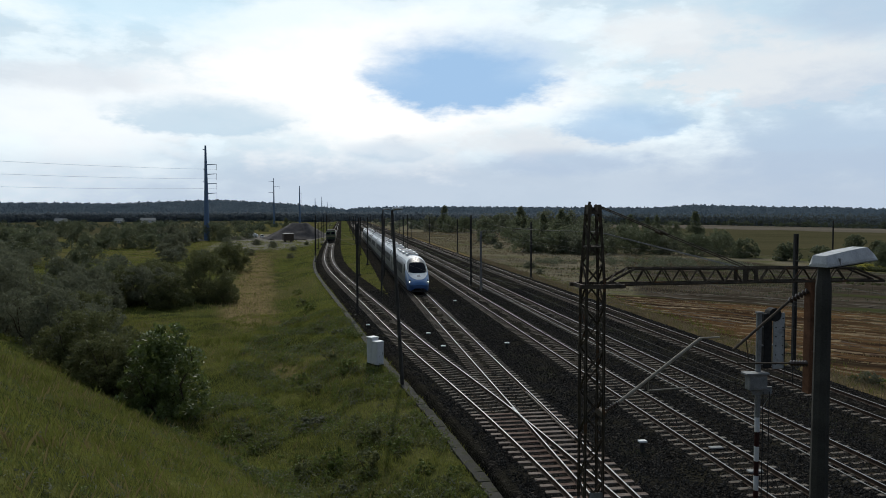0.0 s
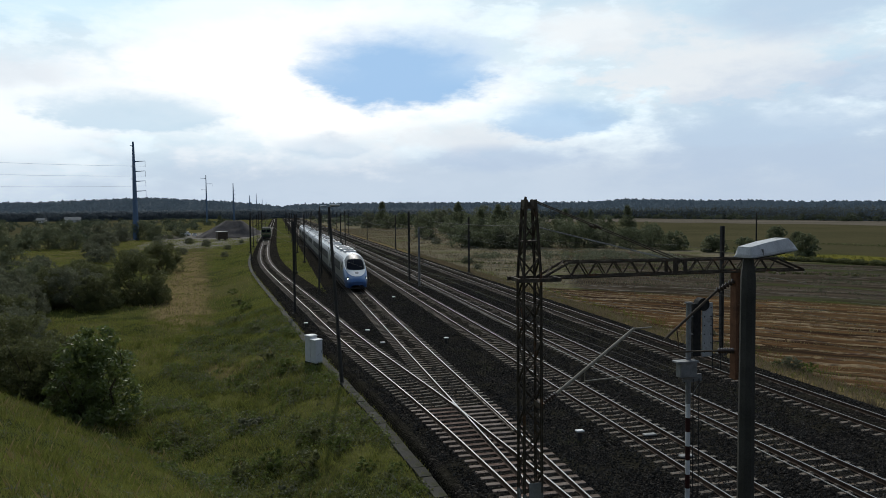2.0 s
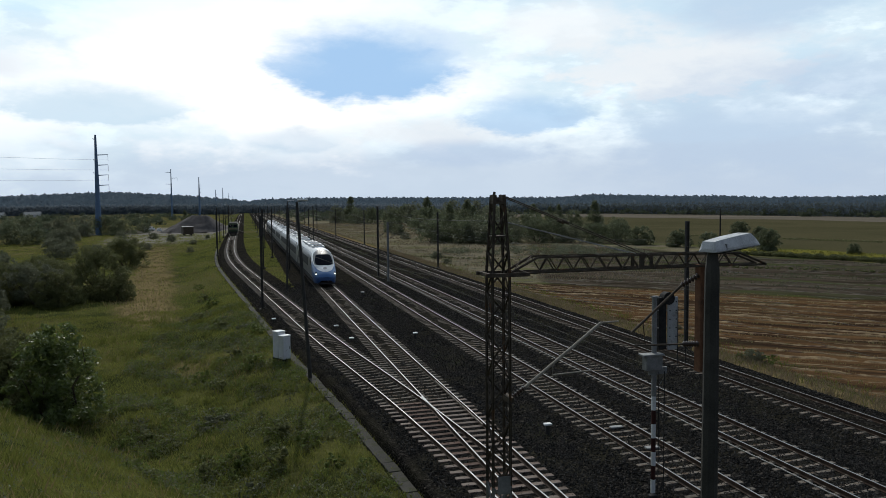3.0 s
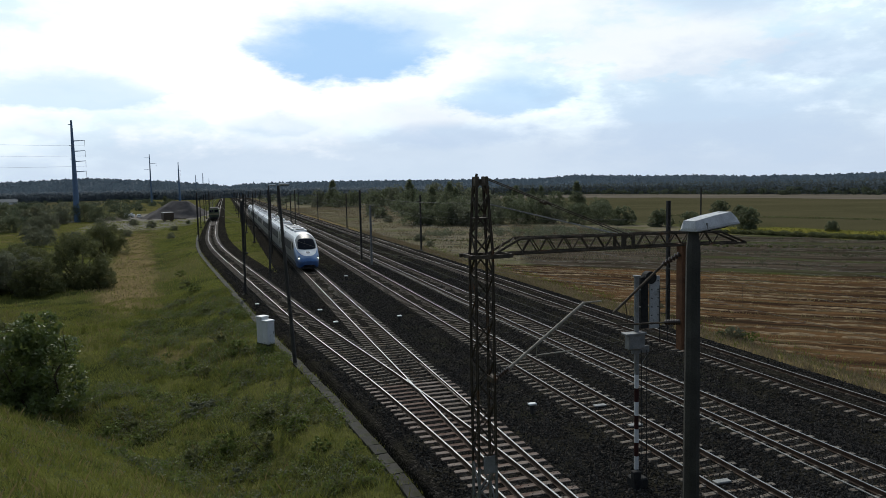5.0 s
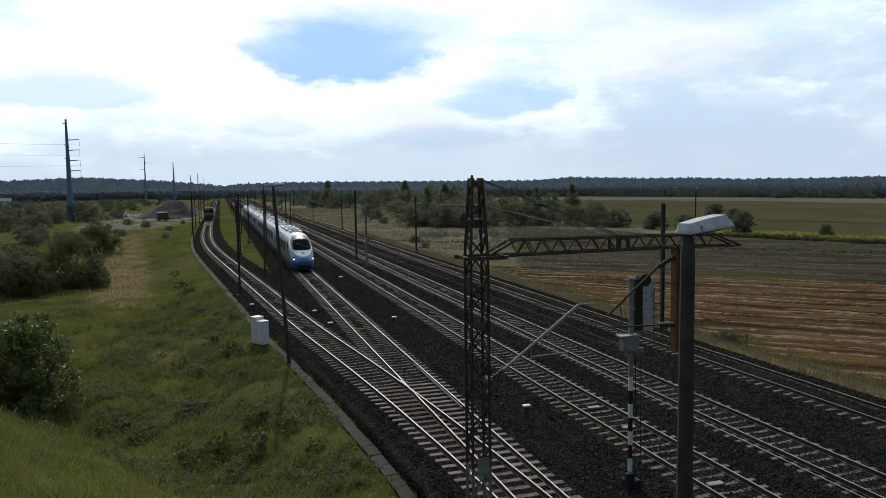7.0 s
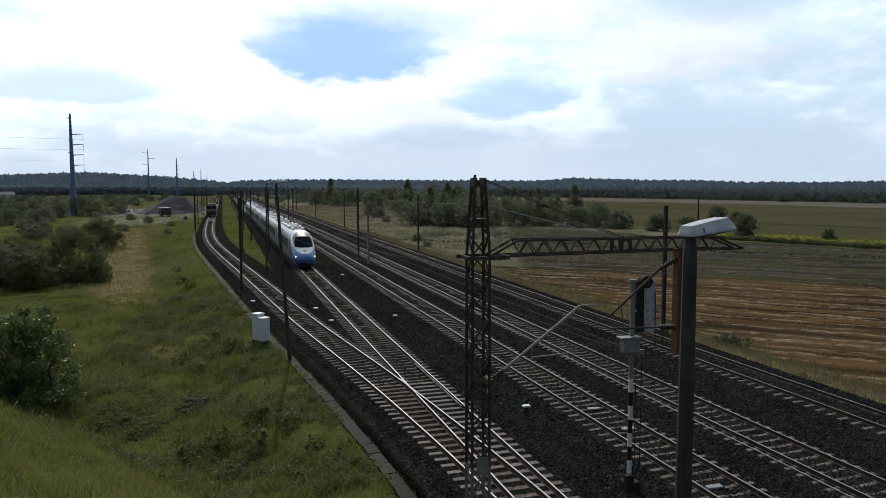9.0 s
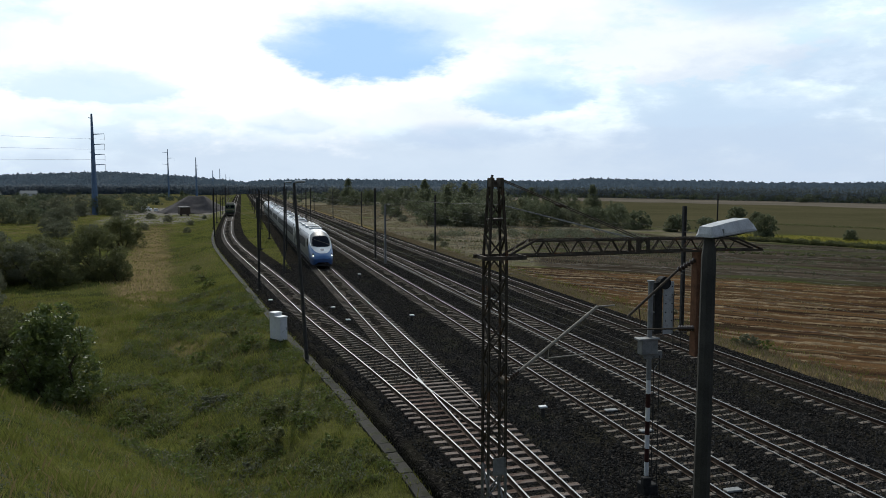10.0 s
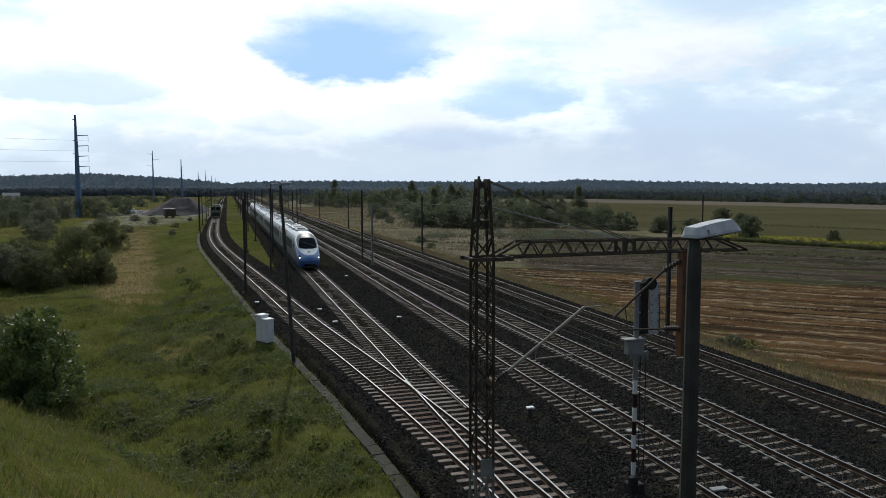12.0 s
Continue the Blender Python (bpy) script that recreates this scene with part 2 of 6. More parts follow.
def ballast_material():
    m = bpy.data.materials.new("ballast_stone")
    m.use_nodes = True
    nt = m.node_tree
    N, L = nt.nodes.new, nt.links.new
    b = nt.nodes["Principled BSDF"]
    pos = N("ShaderNodeNewGeometry").outputs["Position"]
    v = N("ShaderNodeTexVoronoi")
    L(pos, v.inputs["Vector"])
    v.inputs["Scale"].default_value = 11.0
    cr = N("ShaderNodeValToRGB")
    sep = N("ShaderNodeSeparateColor")
    L(v.outputs["Color"], sep.inputs[0])
    L(sep.outputs[0], cr.inputs[0])
    e = cr.color_ramp.elements
    e[0].color, e[1].color = (0.0105, 0.0098, 0.009, 1), (0.064, 0.057, 0.050, 1)
    k = e.new(0.7)
    k.color = (0.0165, 0.0152, 0.014, 1)
    big = N("ShaderNodeTexNoise")
    L(pos, big.inputs["Vector"])
    big.inputs["Scale"].default_value, big.inputs["Detail"].default_value = 0.5, 6
    mr = N("ShaderNodeMapRange")
    L(big.outputs["Fac"], mr.inputs[0])
    mr.inputs[1].default_value, mr.inputs[2].default_value = 0.45, 0.7
    mx = N("ShaderNodeMix")
    mx.data_type = "RGBA"
    L(mr.outputs[0], mx.inputs[0])
    L(cr.outputs[0], mx.inputs[6])
    mx.inputs[7].default_value = (0.032, 0.029, 0.021, 1)
    L(mx.outputs[2], b.inputs["Base Color"])
    b.inputs["Roughness"].default_value = 0.85
    b.inputs["Specular IOR Level"].default_value = 0.0
    bp = N("ShaderNodeBump")
    bp.inputs["Strength"].default_value, bp.inputs["Distance"].default_value = 1.0, 0.09
    bp.invert = True
    L(v.outputs["Distance"], bp.inputs["Height"])
    L(bp.outputs[0], b.inputs["Normal"])
    return m


GROUND, BALLAST = ground_material(), ballast_material()
CONCRETE = material("sleeper_concrete", (0.10, 0.086, 0.073), (0.19, 0.166, 0.14), 1.5, 0.9, stain=(0.11, 0.075, 0.05), stain_scale=2.2, stain_at=0.52, vary=0.25)
TROUGH = material("trough_concrete", (0.036, 0.034, 0.029), (0.064, 0.060, 0.050), 1.2, 0.9, stain=(0.035, 0.036, 0.018), stain_scale=1.5, stain_at=0.52, vary=0.18)
RAIL = material("rail_side", (0.05, 0.033, 0.024), (0.105, 0.07, 0.05), 3.0, 0.8, 0.2)
RAILTOP = material("rail_head", (0.29, 0.28, 0.27), (0.42, 0.41, 0.39), 2.0, 0.28, 1.0, bump=0.05)
RAILMAIN = material("rail_head_worn", (0.15, 0.146, 0.142), (0.24, 0.232, 0.225), 2.0, 0.33, 1.0, bump=0.05)
RAILDULL = material("rail_head_dull", (0.12, 0.11, 0.10), (0.20, 0.19, 0.175), 2.0, 0.45, 1.0, bump=0.05)
STEEL = material("weathered_mast_steel", (0.055, 0.045, 0.036), (0.125, 0.10, 0.075), 4.0, 0.75, 0.25, stain=(0.16, 0.085, 0.045), stain_scale=3.0, stain_at=0.58)
RUST = material("rust_brown_steel", (0.11, 0.055, 0.032), (0.20, 0.095, 0.052), 5.0, 0.8, 0.1)
GALV = material("galvanised_steel", (0.20, 0.20, 0.195), (0.30, 0.30, 0.29), 5.0, 0.6, 0.2)
POLE = material("dark_pole", (0.05, 0.047, 0.043), (0.085, 0.08, 0.072), 2.5, 0.85, stain=(0.12, 0.11, 0.10), stain_scale=1.2)
POLECON = material("concrete_pole", (0.040, 0.038, 0.034), (0.075, 0.070, 0.062), 2.0, 0.85)
PAINTW = material("white_enamel", (0.70, 0.70, 0.69), (0.80, 0.80, 0.79), 3.0, 0.45, stain=(0.45, 0.43, 0.38), stain_scale=4.0, stain_at=0.62)
PAINTR = material("dark_red_paint", (0.035, 0.016, 0.014), (0.06, 0.022, 0.019), 3.0, 0.6)
WIRE = material("copper_wire", (0.085, 0.083, 0.076), (0.12, 0.116, 0.105), 6.0, 0.7, 0.2, bump=0)
PORCELAIN = plain("brown_porcelain", (0.05, 0.028, 0.021), 0.3)
GLASS = plain("dark_glass", (0.010, 0.012, 0.018), 0.12)
GLASS.node_tree.nodes["Principled BSDF"].inputs["IOR"].default_value = 1.12
GLASS.node_tree.nodes["Principled BSDF"].inputs["Specular IOR Level"].default_value = 0.07
TUBE = material("weathered_bracket_tube", (0.26, 0.225, 0.18), (0.40, 0.36, 0.30), 6.0, 0.6, 0.1)
BEARER = material("turnout_bearer", (0.13, 0.10, 0.085), (0.235, 0.195, 0.165), 1.5, 0.9, stain=(0.10, 0.06, 0.045), stain_scale=2.0, stain_at=0.5, vary=0.2)
BLACK = material("black_rubber", (0.018, 0.018, 0.018), (0.04, 0.038, 0.036), 6.0, 0.8)
LEAVES = [translucent(material("leaf_" + n, d, l, 0.8, 0.6, leaf=0.45, bump=0), l, 0.35) for n, d, l in (
    ("dark", (0.086, 0.096, 0.040), (0.152, 0.160, 0.068)),
    ("fresh", (0.085, 0.115, 0.028), (0.150, 0.185, 0.050)),
    ("grey", (0.105, 0.114, 0.072), (0.175, 0.185, 0.118)),
    ("far", (0.058, 0.074, 0.046), (0.100, 0.120, 0.072)))]
# lighter leaf for far shrubs and spruces, distance haze put into its colour
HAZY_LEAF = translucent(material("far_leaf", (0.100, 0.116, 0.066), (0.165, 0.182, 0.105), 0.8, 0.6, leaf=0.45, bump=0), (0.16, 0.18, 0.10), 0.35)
GLOSSY = translucent(material("glossy_leaf", (0.072, 0.100, 0.026), (0.130, 0.165, 0.046), 0.8, 0.53, leaf=0.45, bump=0), (0.145, 0.185, 0.05), 0.35)
BLADES = translucent(material("grass_blades", (0.135, 0.158, 0.030), (0.26, 0.255, 0.064), 0.9, 0.7, leaf=0.28, bump=0, coords="World", stain=(0.27, 0.235, 0.095), stain_scale=0.5, stain_at=0.55), (0.21, 0.22, 0.058), 0.38)
STRAW = translucent(material("dry_stalks", (0.20, 0.17, 0.075), (0.34, 0.27, 0.13), 0.5, 0.8, leaf=0.35, bump=0, coords="World"), (0.28, 0.22, 0.10), 0.25)
SAGE = translucent(material("sage_weeds", (0.075, 0.085, 0.045), (0.13, 0.138, 0.082), 0.5, 0.9, leaf=0.3, bump=0, coords="World"), (0.10, 0.11, 0.06), 0.3)
RANK = translucent(material("rank_grass", (0.085, 0.105, 0.022), (0.17, 0.175, 0.045), 0.6, 0.7, leaf=0.4, bump=0, coords="World"), (0.15, 0.165, 0.04), 0.4)
TAN = translucent(material("tan_grass", (0.165, 0.132, 0.080), (0.29, 0.24, 0.155), 0.5, 0.9, leaf=0.35, bump=0, coords="World"), (0.24, 0.19, 0.12), 0.25)
BARK = material("bark", (0.05, 0.04, 0.03), (0.11, 0.09, 0.07), 8.0, 0.9)
# ---------------------------------------------------------------- mesh helpers
def link(name, bm, mat, parent=None, label="", smooth=False):
    me = bpy.data.meshes.new(name)
    bm.to_mesh(me)
    bm.free()
    for x in mat if isinstance(mat, (list, tuple)) else [mat]:
        me.materials.append(x)
    if smooth:
        for p in me.polygons:
            p.use_smooth = True
    ob = new(name, me)
    if parent:
        ob.parent = parent
    if label:
        ob["label"] = label
    return ob


part = link


def thing(name, at=(0, 0, 0), turn=0.0, label="", category="", group="", kind=""):
    ob = new(name)
    ob.matrix_basis = pose(*at, 0, 0, turn)
    return tagged(ob, label, category, group, kind)


def box(bm, c, s, mat=0, bevel=0.0):
    r = bmesh.ops.create_cube(bm, size=1.0, matrix=Matrix.LocRotScale(c, None, s))
    faces = {f for v in r["verts"] for f in v.link_faces}
    for f in faces:
        f.material_index = mat
    if bevel:
        edges = {e for v in r["verts"] for e in v.link_edges}
        bmesh.ops.bevel(bm, geom=list(edges), offset=bevel, segments=1, affect="EDGES")
    return bm


def rod(bm, a, b, r0, r1=None, n=6, mat=0):
    """A round bar from a to b."""
    a, b = Vector(a), Vector(b)
    d = b - a
    m = Matrix.Translation((a + b) / 2) @ d.to_track_quat("Z", "Y").to_matrix().to_4x4()
    r = bmesh.ops.create_cone(bm, cap_ends=True, segments=n, radius1=r0, radius2=r0 if r1 is None else r1, depth=d.length, matrix=m)
    for v in r["verts"]:
        for f in v.link_faces:
            f.material_index = mat
    return bm


def angle_bar(bm, a, b, w=0.05, t=0.008):
    """A flat steel bar from a to b."""
    a, b = Vector(a), Vector(b)
    d = b - a
    m = Matrix.Translation((a + b) / 2) @ d.to_track_quat("Z", "Y").to_matrix().to_4x4() @ Matrix.Diagonal((w, t, d.length, 1))
    bmesh.ops.create_cube(bm, size=1.0, matrix=m)
    m2 = m @ Matrix.Diagonal((t / w, w / t, 1, 1))
    bmesh.ops.create_cube(bm, size=1.0, matrix=m2)
    return bm


def mesh_from(name, verts, faces, mat, parent=None, label="", smooth=False):
    me = bpy.data.meshes.new(name)
    me.from_pydata(verts, [], faces)
    for x in mat if isinstance(mat, (list, tuple)) else [mat]:
        me.materials.append(x)
    if smooth:
        me.polygons.foreach_set("use_smooth", [True] * len(me.polygons))
    me.update()
    ob = new(name, me)
    if parent:
        ob.parent = parent
    if label:
        ob["label"] = label
    return ob


def tube(name, points, radii, mat, parent, n=5, label=""):
    """One continuous round wire through the points."""
    verts, faces = [], []
    for i, p in enumerate(points):
        d = (Vector(points[min(i + 1, len(points) - 1)]) - Vector(points[max(i - 1, 0)])).normalized()
        a = d.cross(Vector((0, 0, 1))).normalized()
        b = d.cross(a)
        r = radii[i] if isinstance(radii, list) else radii
        for k in range(n):
            t = 2 * math.pi * k / n
            verts.append(tuple(Vector(p) + (a * math.cos(t) + b * math.sin(t)) * r))
    for i in range(len(points) - 1):
        for k in range(n):
            faces.append((i * n + k, i * n + (k + 1) % n, (i + 1) * n + (k + 1) % n, (i + 1) * n + k))
    return mesh_from(name, verts, faces, mat, parent, label)


def smooth_step(v, a, b):
    t = np.clip((v - a) / (b - a), 0, 1)
    return t * t * (3 - 2 * t)


# ---------------------------------------------------------------- plan
TRACK_X = {"middle": 8.85, "main_near": 14.72, "main_far": 19.07, "outer": 25.03}
LOOP_Y = [0, 10, 18, 25, 31.5, 36.5, 45, 51, 57, 66, 85, 92, 104, 116, 128, 140, 152, 165, 190, 240, 900]
LOOP_X = [8.80, 8.75, 8.5, 8.0, 7.42, 6.9, 5.8, 5.1, 4.55, 3.72, 1.9, 1.2, 0.05, -1.05, -1.9, -2.5, -2.9, -3.15, -3.4, -3.6, -3.6]


def loop_x(y):
    """The centre line of the loop track, which curves away from the middle track."""
    return float(sum(np.interp(y + o, LOOP_Y, LOOP_X) for o in (-6, -3, 0, 3, 6)) / 5) if y < 400 else -3.6


LOOP_TAB_Y = np.arange(-20, 1400, 1.0)
LOOP_TAB_X = np.array([loop_x(v) for v in LOOP_TAB_Y])
FOOT = np.array((-1.9, 27.5))
FOOT_N = np.array((-0.835, -0.55))


def wave(x, y, s, seed):
    return (np.sin(x / s + seed) * np.cos(y / s * 1.13 + seed * 2.1) + 0.5 * np.sin(x / s * 2.3 + y / s * 1.7 + seed * 3.3)
            + 0.3 * np.cos(x / s * 4.1 - y / s * 3.7 + seed))


def ground_z(x, y):
    """Height of the ground sheet."""
    x, y = np.asarray(x, float), np.asarray(y, float)
    edge = np.interp(y, LOOP_TAB_Y, LOOP_TAB_X) - 2.8            # the cable trough
    left = edge - x
    z = np.where(left > -0.2, -0.62 - 1.15 * smooth_step(left, 0.6, 6.5), -0.62)
    z = z + np.where(left > 0.8, 0.20 * wave(x, y, 2.3, 1.0) * smooth_step(left, 0.8, 4), 0)
    z = z + np.where(left > 25, 0.5 * wave(x, y, 40, 2.0) * smooth_step(left, 25, 90) * 0.6, 0)
    right = x - 27.6
    z = z - 0.55 * smooth_step(right, 0.2, 6) + np.where(right > 1, 0.06 * wave(x, y, 3.1, 4.0) * smooth_step(right, 1, 5), 0)
    s = (x - FOOT[0]) * FOOT_N[0] + (y - FOOT[1]) * FOOT_N[1]
    rise = np.clip(np.log1p(np.exp(np.clip(s * 1.2, -30, 30))) / 1.2 / 1.58, 0, 9.3)
    rise = rise * (1 - smooth_step(x, 1.5, 5.5))
    rise = rise + 0.08 * wave(x, y, 1.6, 5.0) * smooth_step(s, 0, 4) * (1 - smooth_step(x, 1.5, 5.5))
    island = (x > np.interp(y, LOOP_TAB_Y, LOOP_TAB_X) + 3.1) & (x < 5.3) & (y > 60)
    z = np.where(island, -0.22, z)
    return np.maximum(z, z + rise)


def build_ground():
    xs = np.concatenate([-np.geomspace(4200, 60, 44), np.arange(-58, 42, 0.8), np.geomspace(42, 4200, 62)])
    ys = np.concatenate([-np.geomspace(4200, 12, 22), np.arange(-10, 85, 0.8), np.geomspace(86, 4300, 110)])
    X, Y = np.meshgrid(xs, ys)
    Z = ground_z(X, Y)
    nx, ny = len(xs), len(ys)
    idx = np.arange(nx * ny).reshape(ny, nx)
    faces = np.stack([idx[:-1, :-1], idx[:-1, 1:], idx[1:, 1:], idx[1:, :-1]], -1).reshape(-1, 4)
    ob = mesh_from("ground", np.stack([X, Y, Z], -1).reshape(-1, 3).tolist(), faces.tolist(), GROUND, smooth=True)
    edge = np.interp(Y, LOOP_TAB_Y, LOOP_TAB_X) - 2.8
    left, right = edge - X, X - 27.6
    s = (X - FOOT[0]) * FOOT_N[0] + (Y - FOOT[1]) * FOOT_N[1]
    path_x = -9.0 - (Y - 70) * 0.105
    dry = np.exp(-((X - path_x) / (3.0 + 0.01 * Y)) ** 2) * smooth_step(Y, 58, 80) * 0.8 * (1 - smooth_step(Y, 190, 240))
    dry = np.maximum(dry, 0.55 * np.exp(-((X + 4.0) / 2.5) ** 2 - ((Y - 50) / 7) ** 2))
    dry = np.maximum(dry, 0.42 * smooth_step(-X, 8, 20) * smooth_step(Y, 150, 200))
    dry = np.maximum(dry, 0.85 * smooth_step(right, -0.5, 0.5) * (1 - smooth_step(right, 2.0, 4.0)))
    q, hq = X + Y, 0.93 * X + 0.37 * Y                            # the fields lie askew to the line
    soil = smooth_step(right, 2.6, 4.6) * (1 - smooth_step(q, 119, 127))
    stubble = smooth_step(right, 5.5, 9.0) * smooth_step(q, 119, 127) * (1 - smooth_step(hq, 129, 132)) * smooth_step(X - 0.38 * Y, 0, 8)
    crop = smooth_step(hq, 150, 156) * smooth_step(X - 0.30 * Y, 0, 25)
    weedy = smooth_step(hq, 131, 134) * (1 - smooth_step(hq, 149, 154)) * (1 - smooth_step(Y, 128, 145)) * smooth_step(X, 60, 80)
    pale = smooth_step(X - np.interp(Y, (200, 265, 310, 367, 448, 507, 640), (300, 292, 282, 272, 241, 202, 110)), -4, 8) * smooth_step(X, 60, 130)
    fallow = (0.95 * smooth_step(right, 2, 6) * smooth_step(Y, 78, 95) * (1 - smooth_step(X, 80, 120)))
    crop = np.maximum(crop, smooth_step(-X, 90, 130) * smooth_step(Y, 330, 380))
    yard = np.exp(-((X + 29) / 17) ** 4 - ((Y - 312) / 92) ** 4)
    yard = np.maximum(yard, 0.9 * np.exp(-((X + 9) / 7) ** 4 - ((Y - 320) / 80) ** 4))
    for name, a in (("dry", dry), ("soil", soil), ("stubble", stubble), ("pale", pale), ("crop", crop), ("yard", yard), ("weedy", weedy), ("fallow", fallow)):
        at = ob.data.attributes.new(name, "FLOAT", "POINT")
        at.data.foreach_set("value", a.reshape(-1).astype(np.float32))
    tagged(ob, "rough meadow and ploughed fields on flat land", "ground", kind="structure")


def build_ballast():
    """The bed of broken stone under all tracks, with a green strip left free between loop and middle track."""
    ys = np.concatenate([np.arange(2, 130, 0.5), np.arange(130, 300, 2.0), np.geomspace(300, 1400, 40)])
    bed = thing("ballast_bed", label="dark grey broken stone ballast under the tracks", category="ballast", kind="structure")

    def sheet(lo, hi, n, name):
        verts, faces = [], []
        rng = np.random.default_rng(3)
        for y in ys:
            a, b = lo(y), hi(y)
            t = np.linspace(0, 1, n)
            x = a + (b - a) * t
            z = -0.215 + rng.uniform(-0.018, 0.018, n)
            for c in (*TRACK_X.values(), float(np.interp(y, LOOP_TAB_Y, LOOP_TAB_X))):
                z = np.maximum(z, np.where(np.abs(x - c) < 1.3, -0.193 + 0.009 * smooth_step(y, 30, 60), -9))
            z = np.maximum(z, np.where(np.abs(x - TRACK_X["outer"]) < 0.62, -0.150, -9))
            gap = smooth_step(x, 10.3, 11.6) * (1 - smooth_step(x, 12.3, 13.2)) + smooth_step(x, 20.7, 21.8) * (1 - smooth_step(x, 22.6, 23.4))
            z = z - 0.16 * gap
            if name == "loop_bed":
                z[0], z[1], z[-1] = -0.64, min(z[1], -0.34), -0.24
            else:
                z[0], z[-1] = -0.24, -0.75
            verts += zip(x.tolist(), [y] * n, z.tolist())
        for j in range(len(ys) - 1):
            for i in range(n - 1):
                faces.append((j * n + i, j * n + i + 1, (j + 1) * n + i + 1, (j + 1) * n + i))
        mesh_from(name, verts, faces, BALLAST, bed, smooth=True)

    lx = lambda y: float(np.interp(y, LOOP_TAB_Y, LOOP_TAB_X))
    sheet(lambda y: lx(y) - 2.55, lambda y: min(lx(y) + 3.2, 6.3), 16, "loop_bed")
    sheet(lambda y: min(6.3, max(lx(y) + 3.1, 5.25)), lambda y: 27.7, 58, "main_bed")


RAIL_PROFILE = ((-0.075, -0.172), (0.075, -0.172), (0.075, -0.16), (0.014, -0.135), (0.014, -0.045), (0.036, -0.03), (0.036, -0.008),
                (0.028, 0.0), (-0.028, 0.0), (-0.036, -0.008), (-0.036, -0.03), (-0.014, -0.045), (-0.014, -0.135), (-0.075, -0.16))


def rail(line, offset, parent, head):
    """A rolled rail swept along a centre line of (x, y)."""
    verts, faces, n = [], [], len(RAIL_PROFILE)
    for i, (x, y) in enumerate(line):
        x0, y0 = line[max(i - 1, 0)]
        x1, y1 = line[min(i + 1, len(line) - 1)]
        d = Vector((x1 - x0, y1 - y0)).normalized()
        for px, pz in RAIL_PROFILE:
            verts.append((x + d.y * (offset + px), y - d.x * (offset + px), pz))
    for i in range(len(line) - 1):
        for k in range(n):
            faces.append((i * n + k, i * n + (k + 1) % n, (i + 1) * n + (k + 1) % n, (i + 1) * n + k))
    ob = mesh_from("rail", verts, faces, [RAIL, head], parent)
    ob.data.polygons.foreach_set("material_index", [1 if (i % n) == 7 else 0 for i in range(len(faces))])


def sleeper_mesh():
    """A concrete sleeper with raised ends and a lower, narrower middle."""
    bm = bmesh.new()
    sect = [(-1.3, 0.085, -0.19), (-1.28, 0.095, -0.165), (-0.75, 0.10, -0.158), (-0.45, 0.085, -0.180), (0.0, 0.07, -0.188),
            (0.45, 0.085, -0.180), (0.75, 0.10, -0.158), (1.28, 0.095, -0.165), (1.3, 0.085, -0.19)]
    rows = []
    for x, w, z in sect:
        rows.append([bm.verts.new(p) for p in ((x, -w - 0.02, -0.3), (x, -w, z), (x, w, z), (x, w + 0.02, -0.3))])
    for a, b in zip(rows, rows[1:]):
        for i in range(3):
            bm.faces.new((a[i], b[i], b[i + 1], a[i + 1]))
    bm.faces.new(rows[0])
    bm.faces.new(rows[-1][::-1])
    bmesh.ops.recalc_face_normals(bm, faces=bm.faces)
    for side in (-1, 1):
        for k in (-1, 1):
            box(bm, (side * 0.75 + k * 0.11, 0, -0.145), (0.07, 0.12, 0.035))
    me = bpy.data.meshes.new("sleeper")
    bm.to_mesh(me)
    bm.free()
    me.materials.append(CONCRETE)
    return me


def build_track(name, line_x, y0, y1, label, head):
    track = thing(name, label=label, category="track", kind="structure", group="railway tracks")
    step = 2.0
    ys = np.arange(y0, y1 + 0.1, step) if name != "loop_track" else np.concatenate([np.arange(y0, 200, 1.5), np.arange(200, y1, 10)])
    line = [(line_x(v), float(v)) for v in ys]
    for side in (-0.7535, 0.7535):
        rail(line, side, track, head)
    return track


def lay_sleepers(track, line_x, first, last, mesh, skip=lambda y: False):
    """The nearest sleepers one by one, the far ones joined."""
    rng = random.Random(len(track.name))
    y, count, far = first, 0, []
    while y < last:
        x = line_x(y)
        d = math.atan2(line_x(y + 0.5) - line_x(y - 0.5), 1.0)
        if not skip(y):
            m = Matrix.Translation((x + rng.uniform(-0.02, 0.02), y + rng.uniform(-0.02, 0.02), rng.uniform(-0.006, 0.004))) @ Matrix.Rotation(-d + rng.uniform(-0.006, 0.006), 4, "Z")
            if count < 290:
                ob = new("sleeper", mesh)
                ob.matrix_basis, ob.parent = m, track
            else:
                far.append(m)
            count += 1
        y += 0.6
    verts, faces = [], []
    base = ((-1.3, -0.13, -0.3), (-1.3, 0.13, -0.3), (-1.3, 0.11, -0.176), (-1.3, -0.11, -0.176), (1.3, -0.13, -0.3), (1.3, 0.13, -0.3), (1.3, 0.11, -0.176), (1.3, -0.11, -0.176))
    quads = ((0, 1, 2, 3), (4, 7, 6, 5), (0, 3, 7, 4), (1, 5, 6, 2), (3, 2, 6, 7))
    for m in far:
        k = len(verts)
        verts += [tuple(m @ Vector(p)) for p in base]
        faces += [tuple(k + i for i in q) for q in quads]
    if verts:
        tagged(mesh_from("far_sleepers", verts, faces, CONCRETE, track), kind="stuff")


build_ground()
build_ballast()
